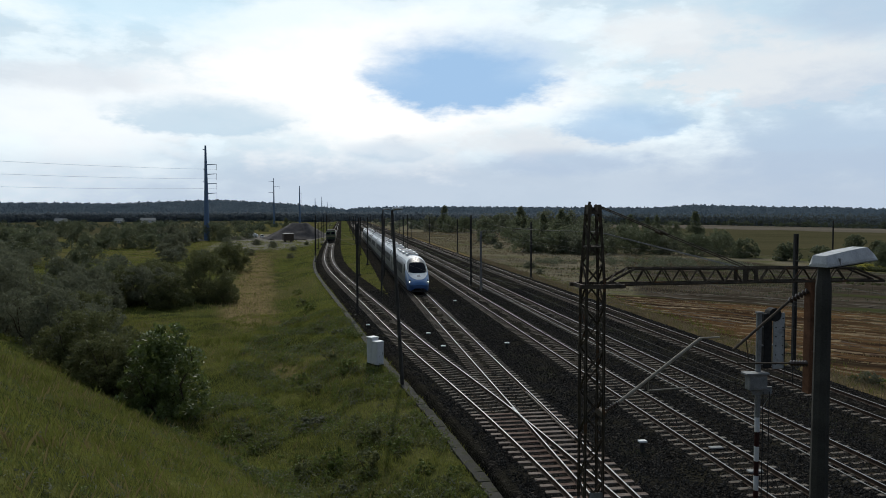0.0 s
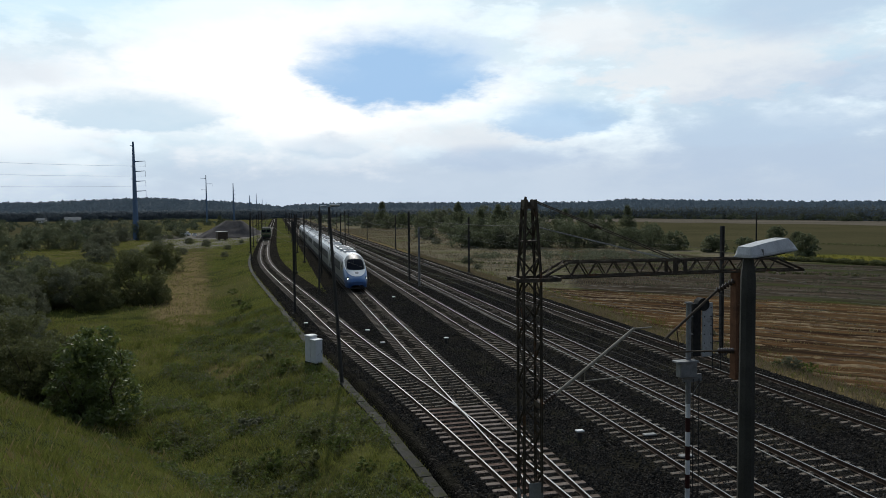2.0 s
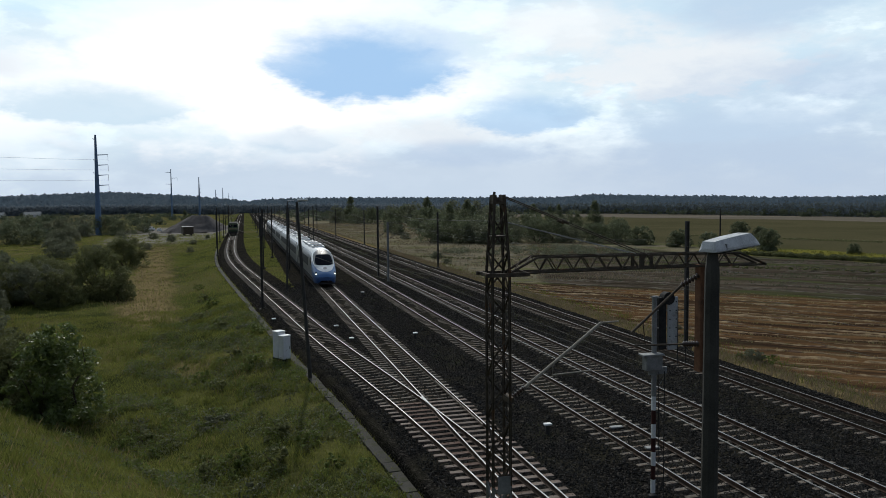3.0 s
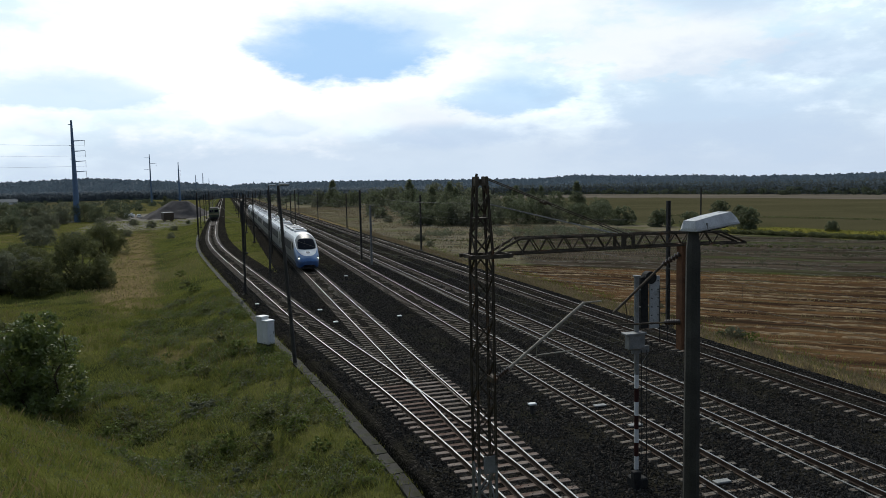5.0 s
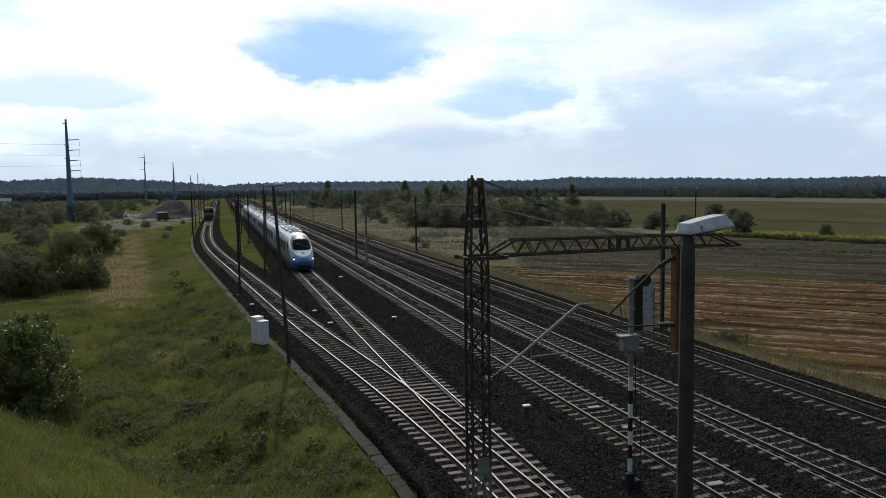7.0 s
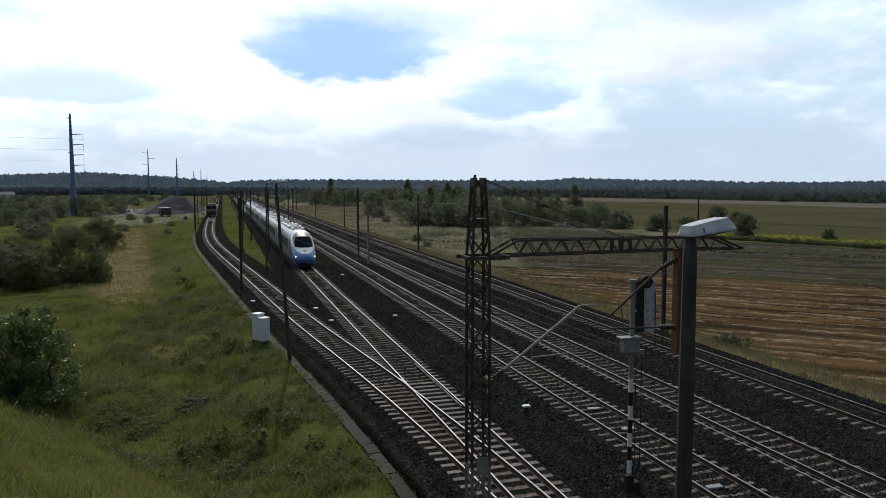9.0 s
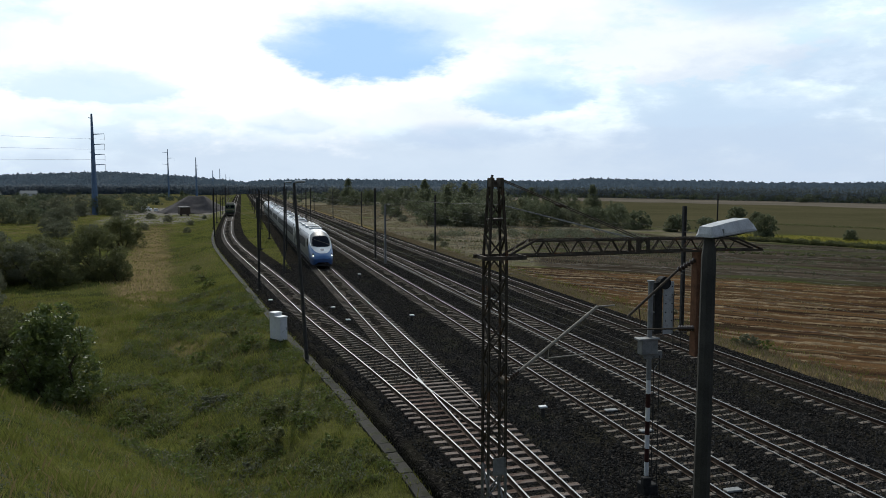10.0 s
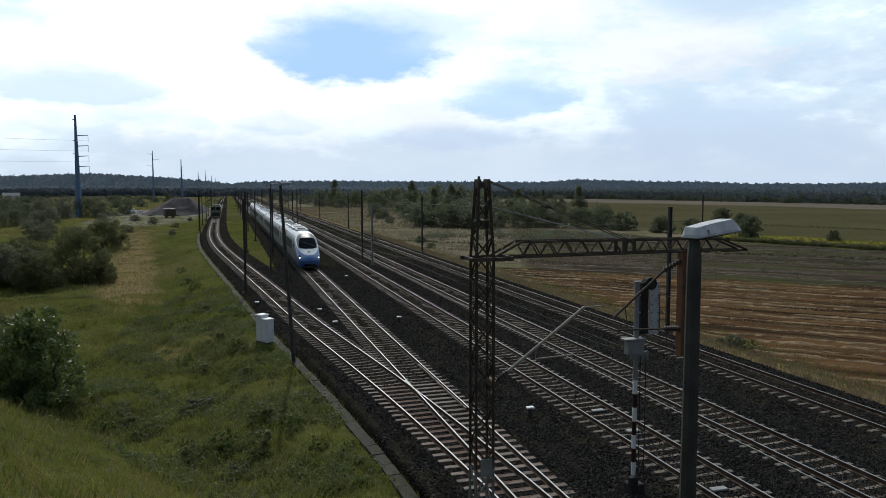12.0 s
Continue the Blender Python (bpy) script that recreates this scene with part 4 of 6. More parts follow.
build_marker(12.0, 27.5, -0.4, 0.42, "low concrete track marker with a white cap")
for x, y in ((6.6, 55.5), (11.7, 50.5), (7.0, 50), (2.1, 60.5), (11.9, 76)):
    build_marker(x, y, -0.35, 0.3, "small white-topped concrete marker in the ballast")
for x, y in ((14.3, 26.9), (14.35, 24.2), (14.0, 18.6)):
    th = thing("track_magnet", (x + 0.55, y, -0.14), label="pale metal track plate fixed between the rails", category="track plate", group="track plates")
    bm = bmesh.new()
    box(bm, (0, 0, 0.0), (0.55, 0.26, 0.07), bevel=0.02)
    part("plate", bm, GALV, th)
    bm = bmesh.new()
    box(bm, (0, 0, -0.04), (0.62, 0.12, 0.05))
    part("bracket", bm, STEEL, th)

# cable laid beside the far main rail
th = thing("ground_cable", label="pale cable lying beside the main rail", category="cable")
rngc = random.Random(5)
cable = [(17.98 + rngc.uniform(-0.03, 0.03), 10 + i * 2.2, -0.13) for i in range(44)]
tube("cable", cable, 0.022, GALV, th)

# turnout: check rails and point levers in the loop
th = thing("turnout", label="steel turnout crossing with check rails", category="turnout", kind="structure")
for x, y0, y1 in ((9.48, 28.5, 36.5),):
    bm = bmesh.new()
    d = 0.0 if x > 9 else -0.12
    angle_bar(bm, (x, y0, -0.04), (x + d * (y1 - y0), y1, -0.04), 0.05, 0.05)
    part("check_rail", bm, RAILDULL, th)
bm = bmesh.new()
angle_bar(bm, (8.13, 31.0, -0.035), (8.02, 33.5, -0.035), 0.09, 0.07)
part("frog", bm, RAILTOP, th)
# ---------------------------------------------------------------- express train
SILVER = material("silver_paint", (0.20, 0.208, 0.22), (0.255, 0.263, 0.275), 1.2, 0.36, 0.35, bump=0.0, coat=0.25, stain=(0.29, 0.29, 0.29), stain_scale=0.9, stain_at=0.62)
ROOFP = material("roof_paint", (0.62, 0.63, 0.64), (0.74, 0.75, 0.76), 1.0, 0.4, 0.1, bump=0.0, stain=(0.45, 0.44, 0.42), stain_scale=1.4, stain_at=0.6)
BLUEP = material("blue_paint", (0.055, 0.150, 0.34), (0.070, 0.18, 0.39), 1.0, 0.35, bump=0.0, coat=0.1)
# deep lower blue, with the shade at the nose bottom mixed in
BLUED = material("deep_blue_paint", (0.030, 0.085, 0.22), (0.038, 0.105, 0.26), 1.0, 0.4, bump=0.0, coat=0.1)
WHITEP = material("white_gloss_paint", (0.70, 0.71, 0.72), (0.78, 0.79, 0.80), 1.0, 0.3, bump=0.0, coat=0.4)
SKIRT = material("dark_underframe", (0.045, 0.045, 0.048), (0.09, 0.088, 0.085), 2.0, 0.7, stain=(0.11, 0.08, 0.06), stain_scale=1.5)
VISOR = material("smoked_grey_mask", (0.075, 0.080, 0.088), (0.11, 0.116, 0.125), 1.0, 0.45, bump=0.0)
TINT = plain("tinted_window", (0.022, 0.024, 0.027), 0.55)
TINT.node_tree.nodes["Principled BSDF"].inputs["Specular IOR Level"].default_value = 0.1
HEADLAMP = plain("lit_headlamp", (1.0, 0.98, 0.92), 0.3, glow=4.0)

NOSE_S = (0.0, 0.12, 0.35, 0.8, 1.4, 2.0, 2.7, 3.4, 4.2, 5.2, 6.5, 40.0)
NOSE_W = (0.62, 0.86, 1.03, 1.18, 1.28, 1.345, 1.385, 1.405, 1.415, 1.42, 1.42, 1.42)
NOSE_T = (1.05, 1.28, 1.50, 1.80, 2.18, 2.60, 3.08, 3.48, 3.78, 3.95, 4.0, 4.0)
NOSE_B = (0.62, 0.42, 0.32, 0.26, 0.25, 0.25, 0.25, 0.25, 0.25, 0.25, 0.25, 0.25)


def hull(s, u, off=0.0):
    """A point of the train's skin: s metres behind the nose, u from 0 (left skirt) over the roof to 1."""
    w, t, b = (float(np.interp(s, NOSE_S, k)) for k in (NOSE_W, NOSE_T, NOSE_B))
    w, t = w + off, t + off
    zs = b + (t - b) * 0.42
    n = 2.25 + 0.75 * min(1.0, s / 6.0)
    if u < 0.2:
        k = u / 0.2
        return Vector((-w * (0.90 + 0.10 * k ** 0.5), s, b + (zs - b) * k))
    if u > 0.8:
        k = (1 - u) / 0.2
        return Vector((w * (0.90 + 0.10 * k ** 0.5), s, b + (zs - b) * k))
    a = math.pi * (1 - (u - 0.2) / 0.6)
    c, d = math.cos(a), max(0.0, math.sin(a))
    return Vector((w * math.copysign(abs(c) ** (2 / n), c), s, zs + (t - zs) * d ** (2 / n)))


def skin(name, s_values, u_values, mat, parent, off=0.0, keep=None, label="", pick=None, smooth=True):
    verts, faces, mats = [], [], []
    nu = len(u_values)
    for s in s_values:
        for u in u_values:
            verts.append(tuple(hull(s, u, off)))
    for i in range(len(s_values) - 1):
        for j in range(nu - 1):
            sm, um = (s_values[i] + s_values[i + 1]) / 2, (u_values[j] + u_values[j + 1]) / 2
            if keep and not keep(sm, um):
                continue
            faces.append((i * nu + j, i * nu + j + 1, (i + 1) * nu + j + 1, (i + 1) * nu + j))
            mats.append(pick(sm, um) if pick else 0)
    ob = mesh_from(name, verts, faces, mat, parent, label, smooth)
    ob.data.polygons.foreach_set("material_index", mats)
    return ob


def bogie(parent, s):
    bm = bmesh.new()
    box(bm, (0, s, 0.55), (2.2, 2.6, 0.3), bevel=0.05)
    for sx in (-1.0, 1.0):
        box(bm, (sx, s, 0.5), (0.18, 3.2, 0.25), bevel=0.04)
    ob = part("bogie", bm, SKIRT, parent)
    for dy in (-1.35, 1.35):
        for sx in (-0.75, 0.75):
            bm = bmesh.new()
            rod(bm, (sx - 0.065, s + dy, 0.46), (sx + 0.065, s + dy, 0.46), 0.46, n=20)
            part("wheel", bm, RAIL, ob)


def build_train(nose_y):
    th = thing("express_train", (TRACK_X["middle"], nose_y, 0), label="white and silver streamlined express train with a blue nose", category="train")
    us = [i / 40 for i in range(41)]
    ends = [26.6, 52.2, 77.8, 103.4, 129.0, 154.6, 181.0]
    start = 0.0
    for c, end in enumerate(ends):
        a = start + (0.35 if c else 0.0)
        ss = ([0.0, 0.05, 0.12, 0.22, 0.35] + [0.5 + 0.15 * i for i in range(42)] if c == 0 else [a]) + list(np.linspace(7.0 if c == 0 else a + 2, end - 0.35, 9))
        us_c = us if c == 0 else us[::2]

        def pick(s, u, first=(c == 0)):
            if u < 0.075 or u > 0.925:
                return 2 if s > 2.2 or not first else 3
            if first and s < 4.6:
                z = hull(s, u).z
                if z < 2.45 and s < 1.9 + 0.75 * z:
                    return 4 if z > 1.02 else 3
            return 1 if 0.36 < u < 0.64 and s > 4.3 else 0

        car = skin("car_body", ss, us_c, [SILVER, ROOFP, SKIRT, BLUED, BLUEP], th, pick=pick)
        if c == 0:
            verts = [tuple(hull(0.0, u)) for u in us]
            cap = mesh_from("nose_cap", verts, [tuple(range(len(verts)))[::-1]], BLUED, car)
            fine_s, fine_u = [0.5 + 0.06 * i for i in range(76)], [i / 160 for i in range(161)]
            fine_s = [0.3 + 0.05 * i for i in range(100)]

            def egg(p, grow=1.0):
                """Below 1 inside the egg-shaped mask round the windscreen."""
                up = 1.05 if p.z > 2.85 else 1.18
                return (abs(p.x) / (1.16 * grow)) ** 2.4 + (abs(p.z - 2.85) / (up * grow)) ** 2.4

            def pane(p):
                return (abs(p.x) / (1.02 - 0.12 * (p.z - 2.4))) ** 4.5 + (abs(p.z - 2.82) / 0.58) ** 4.5

            def at(s, u):
                return hull(s, u)

            skin("mask_rim", fine_s, fine_u, WHITEP, car, 0.010, lambda s, u: egg(at(s, u), 1.07) < 1 <= egg(at(s, u), 0.98) and s < 5.0, "bright silver rim")
            skin("mask", fine_s, fine_u, VISOR, car, 0.014, lambda s, u: egg(at(s, u)) < 1 and at(s, u).z > 2.28 and s < 5.0, "smoked grey mask")
            skin("smile_panel", fine_s, fine_u, WHITEP, car, 0.014, lambda s, u: egg(at(s, u)) < 1 and at(s, u).z <= 2.30 and s < 4.0, "white panel below the windscreen")
            skin("windscreen", fine_s, fine_u, GLASS, car, 0.024, lambda s, u: pane(at(s, u)) < 1 and s < 5.0, "dark windscreen")
            skin("nose_badge", fine_s, fine_u, SILVER, car, 0.024, lambda s, u: (at(s, u).x / 0.22) ** 2 + ((at(s, u).z - 1.95) / 0.12) ** 2 < 1)
            for sg in (-1, 1):
                uc = 0.5 + sg * 0.215
                lamp = skin("headlight_glass", [0.06 + 0.04 * i for i in range(34)], fine_u, GLASS, car, 0.018, lambda s, u, k=uc: ((u - k) / 0.040) ** 2 + ((s - 0.82) / 0.26) ** 2 < 1)
                bm = bmesh.new()
                bmesh.ops.create_uvsphere(bm, u_segments=12, v_segments=8, radius=0.085, matrix=Matrix.Translation(hull(0.72, uc, 0.0)))
                part("headlight", bm, HEADLAMP, car, "lit headlight")
                sw = [4.0 + 0.1 * i for i in range(12)]
                lo, hi = (0.22, 0.33) if sg < 0 else (0.67, 0.78)
                skin("cab_window", sw, [lo + (hi - lo) * i / 8 for i in range(9)], GLASS, car, 0.012, lambda s, u, g=sg, l=lo, h=hi: abs(u - 0.5) < 0.29 - (s - 4.0) * 0.02 and abs(u - 0.5) > 0.20 + (4.9 - s) * 0.05, "dark side cab window")
            bm = bmesh.new()
            bmesh.ops.create_uvsphere(bm, u_segments=12, v_segments=8, radius=0.075, matrix=Matrix.Translation(hull(3.82, 0.5, 0.0)))
            part("headlight", bm, HEADLAMP, car, "lit top light")
            bm = bmesh.new()
            for sg in (-1, 1):
                rod(bm, hull(1.95, 0.5 + sg * 0.02, 0.03), hull(2.0, 0.5 + sg * 0.12, 0.03), 0.018, n=5)
            part("wiper", bm, BLACK, car)
            bm = bmesh.new()
            box(bm, (0, 0.9, 0.24), (1.9, 1.2, 0.16), bevel=0.05)
            part("snow_plough", bm, SKIRT, car)
        else:
            for sy, nm in ((a, "front_wall"), (end - 0.35, "rear_wall")):
                pts = [(hull(max(sy, 7), u).x, sy, hull(max(sy, 7), u).z) for u in us_c]
                mesh_from("end_wall", pts, [tuple(range(len(pts)))], SKIRT, car)
        # windows
        w0 = 7.2 if c == 0 else a + 2.6
        k = 0
        while w0 + 1.7 < end - 2.2:
            if not (c == 0 and 12.4 < w0 < 13.6):
                for lo, hi in ((0.195, 0.262), (0.738, 0.805)):
                    skin("window", [w0, w0 + 1.62], [lo, (lo + hi) / 2, hi], TINT, car, 0.006)
            w0 += 1.68
        for sd in (a + 1.0, end - 1.7):
            if sd < 6.5:
                continue
            for lo, hi in ((0.06, 0.30), (0.70, 0.94)):
                skin("door", [sd, sd + 0.9], [lo + (hi - lo) * i / 6 for i in range(7)], WHITEP, car, 0.008)
        # roof gear
        rng = random.Random(c)
        for s0, l, wd, h, mt in ((a + 2.0 if c else 8.2, 2.2, 1.5, 0.16, ROOFP), (a + 6.5 if c else 12.0, 3.0, 1.7, 0.2, ROOFP), (a + 12, 2.0, 1.4, 0.14, ROOFP), (a + 17, 3.4, 1.7, 0.2, ROOFP), (end - 4.4, 2.4, 1.5, 0.16, ROOFP)):
            bm = bmesh.new()
            box(bm, (0, s0 + l / 2, 4.0 + h / 2 - 0.03), (wd, l, h + 0.06), bevel=0.05)
            gear = part("roof_unit", bm, mt, car)
            bm = bmesh.new()
            for i in range(4):
                box(bm, (0, s0 + l * (0.2 + 0.2 * i), 4.0 + h + 0.004), (wd * 0.7, 0.16, 0.02))
            part("vent", bm, BLACK, gear)
        if c:
            for lo, hi in ((0.29, 0.345), (0.655, 0.71)):
                skin("roof_grille", [a + 3.0, a + 4.4], [lo, hi], BLACK, car, 0.008)
        else:
            for k in range(3):
                skin("roof_grille", [17.0 + k * 0.55, 17.4 + k * 0.55], [0.30, 0.345], BLACK, car, 0.008)
        bogie(car, a + 4.2 if c else 4.6)
        bogie(car, end - 4.2)
        bm = bmesh.new()
        box(bm, (0, (start + end) / 2 + (1.0 if c == 0 else 0), 0.5), (2.3, (end - start) - 12, 0.5), bevel=0.03)
        part("underframe_box", bm, SKIRT, car)
        if c < len(ends) - 1:
            bm = bmesh.new()
            for i in range(5):
                box(bm, (0, end - 0.3 + i * 0.15, 2.05), (2.3 - 0.12 * (i % 2), 0.08, 3.3 - 0.12 * (i % 2)), bevel=0.03)
            part("gangway", bm, BLACK, th, "black gangway bellows")
        if c in (2, 4):
            bm = bmesh.new()
            s0 = a + 14
            rod(bm, (-0.5, s0, 4.25), (0, s0 + 1.3, 4.9), 0.03)
            rod(bm, (0.5, s0, 4.25), (0, s0 + 1.3, 4.9), 0.03)
            rod(bm, (0, s0 + 1.3, 4.9), (0, s0 + 0.1, 5.45), 0.025)
            rod(bm, (-0.8, s0 + 0.1, 5.45), (0.8, s0 + 0.1, 5.45), 0.025)
            part("pantograph", bm, STEEL, car)
        start = end


build_train(83.0)


def build_locomotive():
    GREEN = material("dull_green_paint", (0.045, 0.065, 0.03), (0.075, 0.10, 0.045), 1.0, 0.5)
    YELL = material("dull_yellow_paint", (0.22, 0.19, 0.10), (0.30, 0.26, 0.14), 1.0, 0.55)
    x = loop_x(236)
    th = thing("electric_locomotive", (x, 236, 0), label="dull green electric locomotive parked on the loop track", category="locomotive")
    bm = bmesh.new()
    box(bm, (0, 8, 2.35), (3.0, 15.6, 2.6), bevel=0.18)
    body = part("body", bm, GREEN, th)
    bm = bmesh.new()
    box(bm, (0, 8, 3.78), (2.7, 15.0, 0.3), bevel=0.12)
    part("roof", bm, POLE, th)
    for sx in (-0.72, 0.72):
        bm = bmesh.new()
        box(bm, (sx, 0.19, 2.95), (1.1, 0.04, 0.75), bevel=0.015)
        part("cab_window", bm, GLASS, body)
        bm = bmesh.new()
        rod(bm, (sx * 1.4, -0.3, 1.05), (sx * 1.4, 0.4, 1.05), 0.2, n=12)
        rod(bm, (sx * 1.4, -0.36, 1.05), (sx * 1.4, -0.3, 1.05), 0.28, n=12)
        part("buffer", bm, SKIRT, th)
        bm = bmesh.new()
        rod(bm, (sx * 1.35, 0.12, 1.75), (sx * 1.35, 0.2, 1.75), 0.13, n=12)
        part("headlight", bm, GALV, body)
    bm = bmesh.new()
    box(bm, (0, 0.185, 2.0), (2.7, 0.03, 0.4), bevel=0.01)
    part("front_stripe", bm, YELL, body, "faded yellow stripe")
    bm = bmesh.new()
    box(bm, (0, 8, 0.85), (2.6, 14.8, 0.5), bevel=0.05)
    part("underframe", bm, SKIRT, th)
    bogie(th, 3.2)
    bogie(th, 12.8)
    for s in (3.5, 12.0):
        bm = bmesh.new()
        rod(bm, (-0.55, s, 3.95), (-0.5, s + 0.9, 4.6), 0.03)
        rod(bm, (0.55, s, 3.95), (0.5, s + 0.9, 4.6), 0.03)
        rod(bm, (-0.5, s + 0.9, 4.6), (-0.6, s, 5.3), 0.025)
        rod(bm, (0.5, s + 0.9, 4.6), (0.6, s, 5.3), 0.025)
        rod(bm, (-0.85, s, 5.3), (0.85, s, 5.3), 0.04)
        part("pantograph", bm, STEEL, th)


build_locomotive()
# ---------------------------------------------------------------- plants
def leaf_cloud(rng, centres, count, size, spread=1.0):
    """Small leaf blades scattered through clumps; returns vertices and faces."""
    cs = np.array([c[:3] for c in centres])
    rs = np.array([c[3] for c in centres])
    which = rng.choice(len(cs), count, p=rs ** 2 / (rs ** 2).sum())
    d = rng.normal(size=(count, 3))
    d /= np.linalg.norm(d, axis=1)[:, None]
    r = rng.uniform(0.35, 1.08, count) ** 0.5
    p = cs[which] + d * (rs[which] * r)[:, None] * np.array([1, 1, 0.85])
    a = rng.normal(size=(count, 3))
    a /= np.linalg.norm(a, axis=1)[:, None]
    b = np.cross(a, rng.normal(size=(count, 3)))
    b /= np.linalg.norm(b, axis=1)[:, None]
    s = (size * rng.uniform(0.6, 1.4, count))[:, None]
    v = np.stack([p - a * s, p + b * s * 0.42, p + a * s, p - b * s * 0.42], 1).reshape(-1, 3)
    f = np.arange(count * 4).reshape(-1, 4)
    return v, f


def plant_mesh(seed, height, width, leaves, leaf, stems=5, upright=0.0, clumps=16, low=0.03):
    """The limbs, and the crown, of a bush or small tree; the limbs all spring from one root."""
    rng = np.random.default_rng(seed)
    n = 5
    verts = [(0.012 * height * math.cos(2 * math.pi * k / n), 0.012 * height * math.sin(2 * math.pi * k / n), -0.15) for k in range(n)]
    faces, centres = [], []
    for i in range(stems):
        a = 2 * math.pi * (i + rng.uniform(-0.3, 0.3)) / stems
        reach = width * 0.5 * rng.uniform(0.35, 0.85)
        top = height * rng.uniform(0.55, 0.9)
        prev = 0
        for k in range(1, 5):
            t = k / 4
            c = np.array((math.cos(a) * reach * t ** (0.8 + upright), math.sin(a) * reach * t ** (0.8 + upright), top * t)) + rng.normal(size=3) * 0.03 * height
            r = 0.014 * height * (1 - 0.9 * t) + 0.004
            first = len(verts)
            verts += [(c[0] + r * math.cos(2 * math.pi * j / n), c[1] + r * math.sin(2 * math.pi * j / n), c[2]) for j in range(n)]
            faces += [(prev + j, prev + (j + 1) % n, first + (j + 1) % n, first + j) for j in range(n)]
            prev = first
    size = min(width, height)
    for i in range(clumps * 2):                     # the body of the crown
        a, k = rng.uniform(0, 2 * math.pi), rng.uniform(0, 1) ** 0.45
        h = low + (0.9 - low) * rng.uniform(0, 1) ** (1.15 if upright < 1 else 1.6)
        env = math.sqrt(max(0.04, 1.0 - h ** 2.2)) if upright < 1 else max(0.08, 1.0 - h)
        lump = 1 + 0.16 * math.sin(3 * a + seed) + 0.10 * math.sin(7 * a + 2 * seed)
        centres.append((math.cos(a) * k * width * 0.40 * env * lump, math.sin(a) * k * width * 0.40 * env * lump, h * height, rng.uniform(0.09, 0.17) * size * (0.5 + 0.5 * env)))
    for i in range(clumps * 2):                     # loose sprays on the outline
        a, h = rng.uniform(0, 2 * math.pi), rng.uniform(0.15, 1.0)
        env = math.sqrt(max(0.02, 1.06 - h ** 2)) if upright < 1 else max(0.05, 1.02 - h)
        centres.append((math.cos(a) * width * 0.47 * env, math.sin(a) * width * 0.47 * env, h * height, rng.uniform(0.03, 0.08) * size))
    v, f = leaf_cloud(rng, centres, leaves, leaf)
    v[:, 2] = np.maximum(v[:, 2], 0.02)
    return verts, faces, v, f


def make_plant(name, seed, height, width, leaves, leaf, mat, label, category, group, **kw):
    th = thing(name, (0, 0, -50), label=label, category=category, group=group)
    sv, sf, v, f = plant_mesh(seed, height, width, leaves, leaf, **kw)
    mesh_from("branching_stem", sv, sf, BARK, th)
    mesh_from("crown", v.tolist(), f.tolist(), mat, th)
    return th


def place(proto, x, y, scale, turn, used, flat=1.0):
    z = float(ground_z(x, y))
    m = pose(x, y, z - 0.05, 0, 0, turn) @ Matrix.Diagonal((scale, scale, scale * flat, 1))
    if proto.name not in used:
        used.add(proto.name)
        proto.matrix_basis = m
        return proto
    keep = proto.matrix_basis.copy()
    proto.matrix_basis = Matrix.Identity(4)
    ob = copy_thing(proto, m)
    proto.matrix_basis = keep
    return ob


used = set()
# the near bushes below the slope
NEAR = [
    ("green_sapling", 21, 5.0, 4.7, 11000, 0.12, GLOSSY, "bushy young broadleaf tree with glossy green leaves", -9.3, 39.4),
    ("dark_shrub", 22, 4.4, 5.5, 17000, 0.085, LEAVES[0], "dense dark green shrub at the slope foot", -12.5, 43.5),
    ("dark_shrub", 23, 4.6, 6.5, 18000, 0.09, LEAVES[0], "dense dark shrub thicket at the slope foot", -16.5, 49.0),
    ("grey_willow", 24, 5.4, 7.0, 18000, 0.09, LEAVES[2], "grey-green willow shrub with thin upright stems", -21.5, 55.0),
    ("grey_willow", 25, 6.6, 7.0, 19000, 0.09, LEAVES[2], "tall grey-green willow shrub", -27.5, 63.0),
    ("grey_willow", 26, 7.6, 8.0, 20000, 0.10, LEAVES[2], "tall loose grey-green willow shrub", -33.0, 71.0),
    ("dark_shrub", 27, 6.3, 8.2, 22000, 0.10, LEAVES[0], "broad dark rounded shrub in the meadow", -17.4, 95.0),
    ("dark_shrub", 28, 5.8, 8.2, 22000, 0.10, LEAVES[0], "broad dark shrub with a ragged outline", -20.6, 139.0),
    ("grey_willow", 29, 4.9, 8.4, 18000, 0.10, LEAVES[2], "low spreading grey-green shrub", -23.2, 91.0),
]
bush_group = "shrubs in the meadow"
protos, far_protos = {}, {}
for nm, seed, h, w, n, leaf, mat, label, x, y in NEAR:
    th = make_plant(nm, seed, h, w, n, leaf, mat, label, "shrub", bush_group, clumps=30, stems=9)
    protos[seed] = th
    place(th, x, y, 1.0, 0, used)
    if seed > 21:
        # dark shrubs far off swap to the leaf with haze in its colour
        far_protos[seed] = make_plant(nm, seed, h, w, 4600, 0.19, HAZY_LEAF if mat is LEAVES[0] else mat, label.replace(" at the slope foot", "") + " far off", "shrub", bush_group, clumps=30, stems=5)
